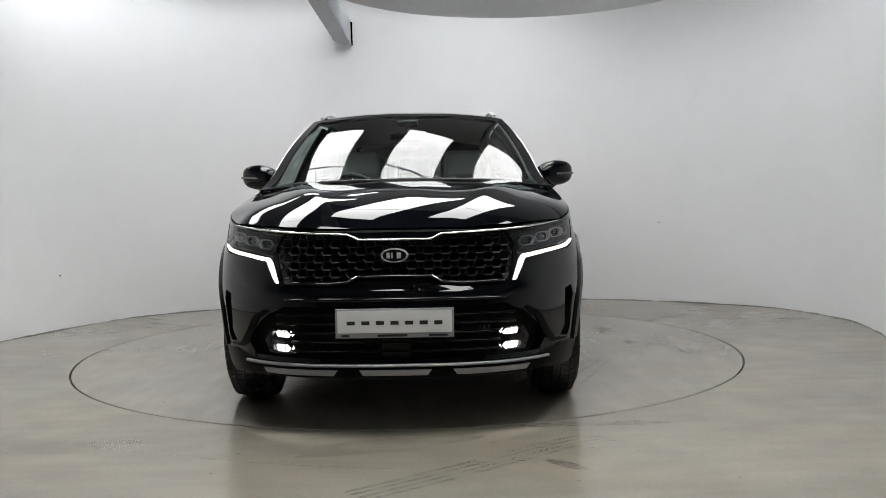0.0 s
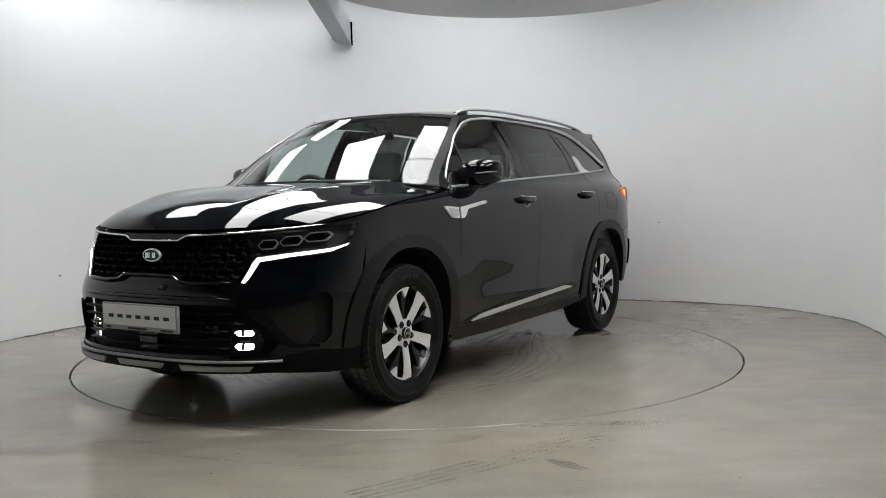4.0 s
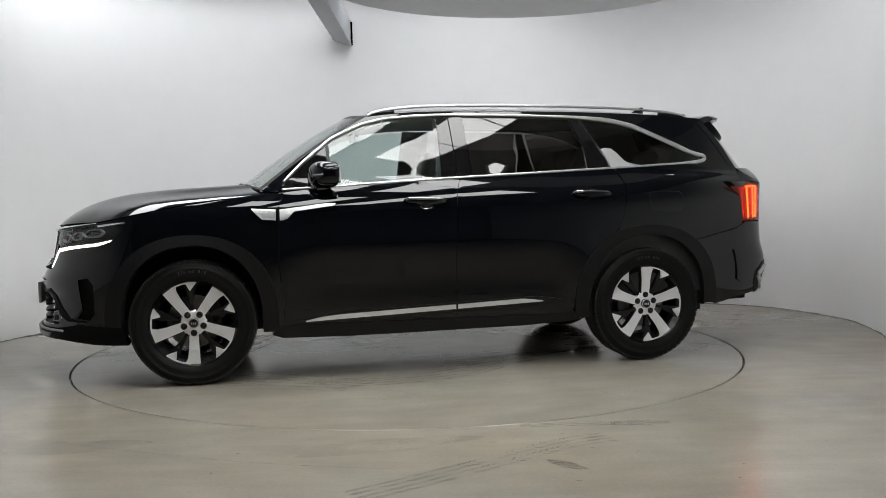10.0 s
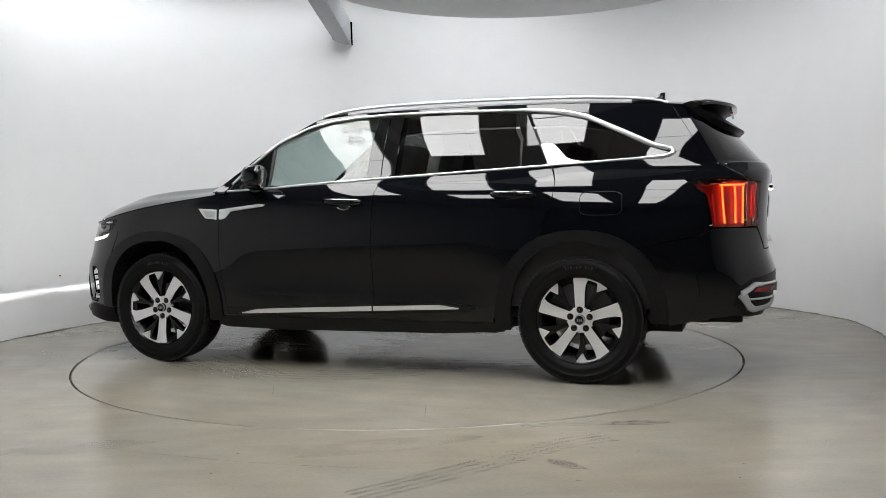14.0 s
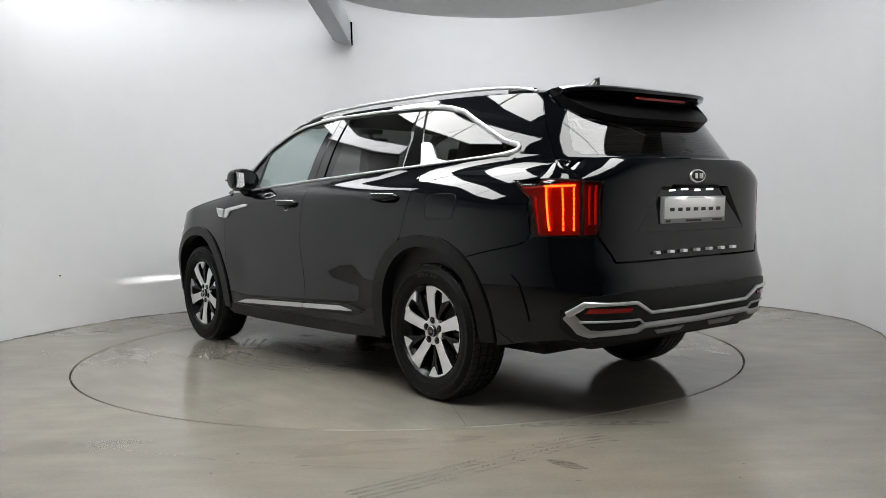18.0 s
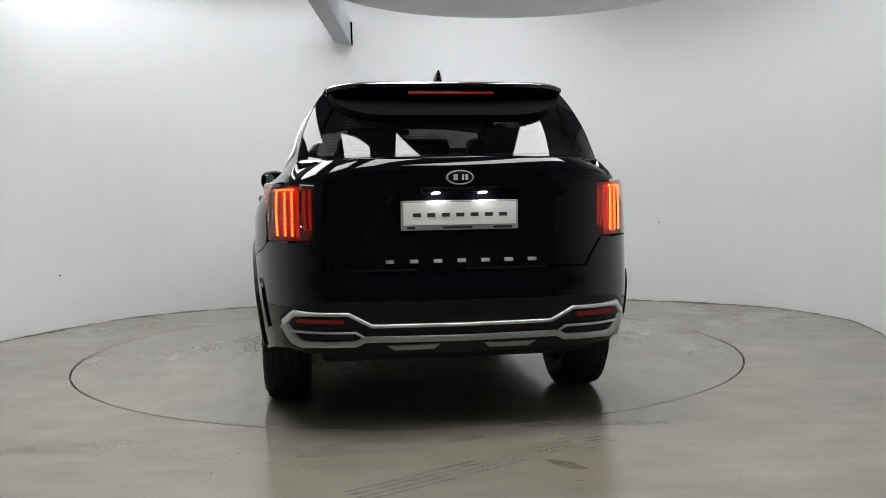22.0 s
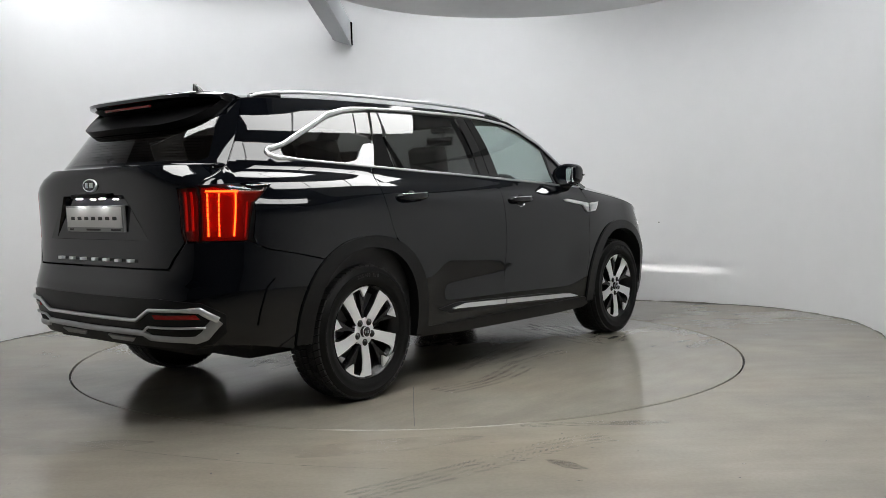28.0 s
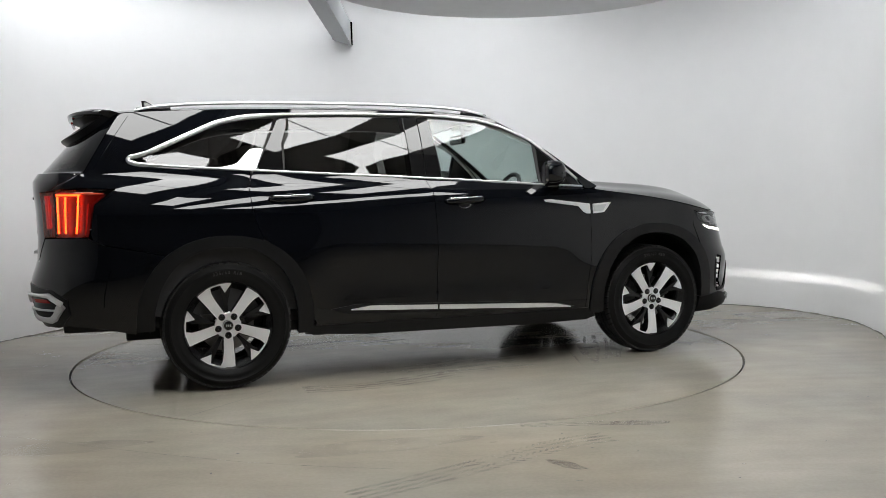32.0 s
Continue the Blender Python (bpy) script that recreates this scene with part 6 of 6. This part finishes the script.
# ---- the car: fittings ----
def handle(name, parent, x, z, sg):
    y = float(flank_y(x, z))
    h = new(name)
    h.parent = parent
    h.location = (x, sg * y, z)
    h["label"] = "gloss black handle, its highlights put on in chrome"
    L = 0.128
    pts = [(L * c, 0.004 + 0.032 * (1 - abs(c) ** 4), 0.004 * c) for c in np.linspace(-1, 1, 17)]
    pts = [(a, sg * b, c) for a, b, c in pts]
    part("grip", sweep(pts, 0.008, [0.0195 * (1 - 0.4 * abs(c) ** 3) for c in np.linspace(-1, 1, 17)], 12), PAINT, h, smooth=True)
    # chrome line stands in for the highlight along the black grip
    part("grip_glint", sweep([(a, b + sg * 0.003, c + 0.0165) for a, b, c in pts[1:-1]], 0.0035, 0.0032, 6), CHROME, h, "chrome line for the grip's highlight", smooth=True)
    bm = bmesh.new()
    bmesh.ops.create_uvsphere(bm, u_segments=20, v_segments=10, radius=1.0)
    bmesh.ops.scale(bm, vec=(0.050, 0.009, 0.042), verts=bm.verts)
    part("handle_cup", bm, INNER, h, "dark cup behind the handle", smooth=True).location = (-0.005, 0, -0.012)
    # chrome crescent stands in for the gloss highlight under the cup
    lip = [(-0.005 + 0.046 * math.cos(a), sg * 0.007, -0.012 + 0.036 * math.sin(a)) for a in np.linspace(math.radians(205), math.radians(335), 13)]
    part("cup_glint", sweep(lip, 0.003, [0.0006 + 0.0026 * math.sin(math.pi * i / 12) for i in range(13)], 6), CHROME, h, "chrome crescent for the cup's highlight", smooth=True)


def build_mirror(sg):
    m = new("wing_mirror")
    m.parent = CAR
    m["label"] = "gloss black wing mirror"
    # head: rounded shell, flat at the rear
    bm = bmesh.new()
    bmesh.ops.create_uvsphere(bm, u_segments=32, v_segments=20, radius=1.0)
    for v in bm.verts:
        x, y, z = v.co
        k = 3.0
        f = 1 / (abs(x) ** k + abs(y) ** k + abs(z) ** k) ** (1 / k)
        x, y, z = x * f, y * f, z * f
        x = max(x, -0.55)
        z *= 1 - 0.22 * max(0, -y) - 0.10 * max(0, y)
        v.co = (0.088 * x - 0.03 * y, 0.118 * y, 0.080 * z + 0.006 * y)
    ob = part("mirror_head", bm, PAINT, m, smooth=True, angle=60)
    ob.location = (0.635, 0.925, 1.213)
    bm = box((-0.0025, -0.088, -0.052), (0.0015, 0.092, 0.052), 0.012)
    ob2 = part("mirror_glass", bm, MIRROR, m, "mirror glass")
    ob2.matrix_basis = pose(0.590, 0.928, 1.213, 0, 0, 20)
    st = part("turn_lamp", sweep([(0.720, 0.90, 1.205), (0.715, 0.96, 1.207), (0.690, 1.01, 1.21), (0.655, 1.045, 1.212)], 0.004, 0.006, 8), LENS_SOLID, m, "pale indicator strip", smooth=True)
    foot = part("mirror_arm", sweep([(0.665, 0.84, 1.098), (0.66, 0.865, 1.115), (0.652, 0.895, 1.140), (0.64, 0.92, 1.165)], [0.052, 0.048, 0.044, 0.048], [0.034, 0.030, 0.028, 0.034], 12, square=3.0), PIANO, m, "gloss black arm", smooth=True)
    if sg < 0:
        for o in (ob, ob2, st, foot):
            o.data.transform(Matrix.Diagonal((1, -1, 1, 1)))
            o.data.flip_normals()
            o.location.y = -o.location.y
            o.rotation_euler.z = -o.rotation_euler.z if o is not ob2 else o.rotation_euler.z
        ob2.matrix_basis = pose(0.590, -0.928, 1.213, 0, 0, -20)


def build_rail(sg):
    r = new("roof_rail")
    r.parent = CAR
    r["label"] = "satin silver roof rail on dark feet"
    xs = [0.335, 0.30, 0.24, 0.15, 0.03, -0.12, -0.4, -0.7, -1.0, -1.3, -1.5, -1.65, -1.75, -1.82, -1.86]
    hs = [0.002, 0.011, 0.019, 0.025, 0.028, 0.030, 0.031, 0.031, 0.031, 0.030, 0.028, 0.024, 0.018, 0.010, 0.002]
    pts = []
    for x, h in zip(xs, hs):
        _, y, z = (float(c) for c in ROOF(np.array(x), np.array(0.925)))
        pts.append((x, sg * y, z + h))
    pts = catmull(pts, 4)
    part("bar", sweep(pts, 0.012, 0.0085, 10, square=3.0), SATIN, r, smooth=True, angle=50)
    for x0, x1 in ((0.33, 0.16), (-1.66, -1.85)):
        p = []
        for x in np.linspace(x0, x1, 6):
            _, y, z = (float(c) for c in ROOF(np.array(x), np.array(0.925)))
            p.append((x, sg * y, z + 0.006))
        part("foot", sweep(p, 0.011, 0.013, 8), PIANO, r, "dark foot", smooth=True)


def build_fittings(doors, rdoors):
    for k, sg in ((0, 1), (1, -1)):
        handle("door_handle", doors[k], 0.035, 1.050, sg)
        handle("door_handle", rdoors[k], -1.035, 1.078, sg)
        build_mirror(sg)
        build_rail(sg)
        # bright fender vent with its tail on the door
        v1 = [(1.066, 1.020), (0.925, 1.012), (0.925, 0.950), (1.005, 0.957), (1.035, 0.985)]
        v2 = [(0.903, 1.012), (0.60, 1.044), (0.572, 1.040), (0.60, 1.026), (0.845, 1.000), (0.86, 0.955), (0.903, 0.950)]
        v2 = [(0.903, 1.012), (0.62, 1.045), (0.575, 1.043), (0.588, 1.030), (0.82, 1.000), (0.855, 0.962), (0.88, 0.951), (0.903, 0.950)]
        panel("fender_vent", v1, FLANK, BRIGHT, CAR, "bright silver fender vent", lift=0.009, rim=0.01, mirror=sg < 0, res=0.02)
        panel("vent_tail", v2, FLANK, BRIGHT, doors[k], "bright silver vent tail", lift=0.009, rim=0.01, mirror=sg < 0, res=0.02)
        i1 = [(1.03, 1.008), (0.93, 1.000), (0.93, 0.962), (0.995, 0.967)]
        panel("vent_inlay", i1, FLANK, SATIN, CAR, "brushed silver inlay", lift=0.0115, rim=0.003, mirror=sg < 0, res=0.02)
        # fuel flap outline on the left only
        if sg > 0:
            c = ring(-1.535, 1.022, 0.118, 0.066, 5, 40)
            i = ring(-1.535, 1.022, 0.115, 0.063, 5, 40)
            panel("fuel_flap_gap", clean(c), FLANK, INNER, CAR, "thin dark flap gap", lift=0.0006, rim=0, holes=[clean(i)], res=0.03)
    # shark fin aerial
    bm = bmesh.new()
    prof = [(0.085, 0.0, 0.028), (0.05, 0.012, 0.024), (0.0, 0.032, 0.017), (-0.03, 0.052, 0.011), (-0.055, 0.070, 0.006), (-0.075, 0.072, 0.004)]
    rows = []
    base = float(ROOF(np.array(-1.72), np.array(0.0))[2]) - 0.004
    n = 10
    for t in np.linspace(0, 1, n):
        front, back = 0.10 - 0.155 * t ** 0.8, -0.072 - 0.008 * t
        h = 0.076 * t
        w = 0.03 * (1 - t) ** 0.7 + 0.003
        o = [(front, 0), (front * 0.6 + back * 0.4, w * 0.8), (front * 0.3 + back * 0.7, w), (back, w * 0.5), (back, -w * 0.5), (front * 0.3 + back * 0.7, -w), (front * 0.6 + back * 0.4, -w * 0.8)]
        rows.append([bm.verts.new((-1.72 + a, b, base + h)) for a, b in o])
    for a, b in zip(rows, rows[1:]):
        for i in range(7):
            bm.faces.new((a[i], a[(i + 1) % 7], b[(i + 1) % 7], b[i]))
    bm.faces.new(rows[-1])
    part("aerial", bm, PIANO, CAR, "gloss black shark fin aerial", smooth=True, angle=60)
    # wipers and cowl
    for y0, y1 in ((-0.62, 0.02), (-0.02, 0.56)):
        pts = []
        for s in np.linspace(0, 1, 9):
            u = (y0 + (y1 - y0) * s) / 0.82
            x, y, z = (float(c) for c in SCREEN_MAP(np.array(u), np.array(-0.015 + 0.02 * (1 - s))))
            pts.append((x + 0.006, y, z + 0.009))
        part("wiper", sweep(pts, 0.007, 0.008, 6), DARK, CAR, "black wiper")


# ---- the car: inside ----
def cushion(w, d, h, r=0.045):
    bm = box((-d / 2, -w / 2, 0), (d / 2, w / 2, h), 0.0)
    bmesh.ops.bevel(bm, geom=list(bm.edges), offset=r, segments=4, affect="EDGES", profile=0.6)
    return bm


def build_seat(x, y, w=0.50, lean=-14):
    s = new("seat")
    s.parent = CAR
    s.location = (x, y, 0.42)
    s["label"] = "pale grey leather seat"
    part("seat_cushion", cushion(w, 0.52, 0.17, 0.05), LEATHER, s, smooth=True, angle=60).location = (0.05, 0, 0.06)
    b = part("backrest", cushion(w, 0.16, 0.64, 0.06), LEATHER, s, smooth=True, angle=60)
    b.location, b.rotation_euler = (-0.20, 0, 0.14), (0, radians(lean), 0)
    h = part("headrest", cushion(0.27, 0.11, 0.19, 0.045), LEATHER, s, smooth=True, angle=60)
    h.location, h.rotation_euler = (-0.385, 0, 0.80), (0, radians(lean), 0)
    for q in (-0.06, 0.06):
        part("headrest_post", sweep([(-0.355, q, 0.72), (-0.375, q, 0.82)], 0.007, None, 8), CHROME, s, "steel post")


def build_inside():
    for y in (0.37, -0.37):
        build_seat(0.18, y)
        build_seat(-0.80, y, 0.46, -18)
    build_seat(-0.80, 0.0, 0.24, -18)
    for y in (0.34, -0.34):
        build_seat(-1.55, y, 0.42, -18)
    # dashboard: lofted across the car
    prof = [(1.00, 1.02), (0.92, 1.075), (0.80, 1.085), (0.70, 1.06), (0.66, 1.00), (0.70, 0.86), (0.78, 0.70), (1.0, 0.66)]
    bm = bmesh.new()
    rows = []
    for y in np.linspace(-0.72, 0.72, 13):
        k = 1 - 0.06 * (abs(y) / 0.72) ** 2
        rows.append([bm.verts.new((x * k + 0.02 if False else x - 0.05 * (abs(y) / 0.72) ** 2, y, z)) for x, z in prof])
    for a, b in zip(rows, rows[1:]):
        for i in range(len(prof) - 1):
            bm.faces.new((a[i], a[i + 1], b[i + 1], b[i]))
    bm.faces.new(rows[0])
    bm.faces.new(rows[-1])
    d = part("dashboard", bm, TRIM_GREY, CAR, "dark grey dashboard", smooth=True, angle=50)
    part("display", box((0.672, -0.50, 1.04), (0.69, 0.12, 1.135), 0.01), PIANO, d, "wide black display")
    # steering wheel, on the right
    sw = new("steering_wheel")
    sw.parent = CAR
    sw.matrix_basis = pose(0.555, -0.37, 1.055, 0, -65, 0)
    sw["label"] = "dark leather steering wheel"
    n = 32
    part("wheel_rim", sweep([(0.185 * math.cos(2 * math.pi * i / n), 0.185 * math.sin(2 * math.pi * i / n), 0) for i in range(n)], 0.015, None, 8, closed=True), TRIM_GREY, sw, smooth=True)
    part("boss", cushion(0.17, 0.14, 0.05, 0.02), TRIM_GREY, sw, smooth=True).location = (0, 0, -0.05)
    for a in (0, 90, 180):
        ob = part("wheel_spoke", box((0.05, -0.018, -0.03), (0.18, 0.018, -0.01), 0.005), SATIN, sw)
        ob.rotation_euler = (0, 0, radians(a + 90))
    # roof lining, pillars inside, floor, door cards
    lin = [(0.37, -0.97), (0.37, 0.97), (-1.95, 0.97), (-1.95, -0.97)]
    v, f, nn = sheet(lin, ROOF, 0.15, (), 0, -0.035, True)
    mesh_object("roof_lining", v, f, LINING, CAR, "pale grey roof lining", normals=[tuple(float(c) for c in m) for m in nn])
    part("cabin_floor", box((-2.1, -0.80, 0.36), (1.02, 0.80, 0.42), 0.01), CARPET, CAR, "black carpet")
    for sg in (1, -1):
        card = [(0.88, 0.42), (0.88, 1.10)] + belt_run(0.85, -2.0, -0.02) + [(-2.05, 1.20), (-2.05, 0.42)]
        v, f, nn = sheet(clean(card), FLANK, 0.12, (), 0, -0.075, True)
        if sg < 0:
            v = [(a, -b, c) for a, b, c in v]
        mesh_object("door_lining", v, f, TRIM_GREY, CAR, "dark grey door lining")
        inner = [tuple(p) for p in ([(float(pillar(v)[0]), float(pillar(v)[2])) for v in np.linspace(0.02, 1, 10)] + [(0.24, 1.60)] + top_run(0.25, 0.86, -0.012))]
        v, f, nn = sheet(clean(inner), FLANK, 0.08, (), 0, -0.03, True)
        if sg < 0:
            v = [(a, -b, c) for a, b, c in v]
        mesh_object("pillar_lining", v, f, LINING, CAR, "pale grey pillar lining")
        bp = [(-0.06, 1.15), (-0.08, 1.60), (-0.28, 1.60), (-0.30, 1.15)]
        v, f, nn = sheet(bp, FLANK, 0.1, (), 0, -0.04, True)
        if sg < 0:
            v = [(a, -b, c) for a, b, c in v]
        mesh_object("pillar_lining", v, f, TRIM_GREY, CAR, "dark grey pillar lining")
        dp = [(-1.90, 1.24), (-1.93, 1.33), (-1.60, 1.47), (-1.15, 1.60), (-1.96, 1.575), (-2.20, 1.24)]
        v, f, nn = sheet(dp, FLANK, 0.1, (), 0, -0.035, True)
        if sg < 0:
            v = [(a, -b, c) for a, b, c in v]
        mesh_object("pillar_lining", v, f, LINING, CAR, "pale grey pillar lining")
    ob = part("rear_view_mirror", cushion(0.24, 0.035, 0.065, 0.015), PIANO, CAR, "black rear-view mirror", smooth=True)
    ob.location = (0.36, 0.0, 1.45)
    part("mirror_stalk", sweep([(0.38, 0, 1.50), (0.42, 0, 1.56)], 0.012, None, 8), PIANO, CAR)
    part("sensor_box", box((0.34, -0.07, 1.54), (0.45, 0.07, 1.58), 0.012), PIANO, CAR, "black sensor box")


D_L, D_R = build_flanks()
build_glass(D_L, D_R)
build_top()
build_nose()
build_tail()
build_fittings(D_L, D_R)
build_inside()
build_wheels()
build_shell()
motions()
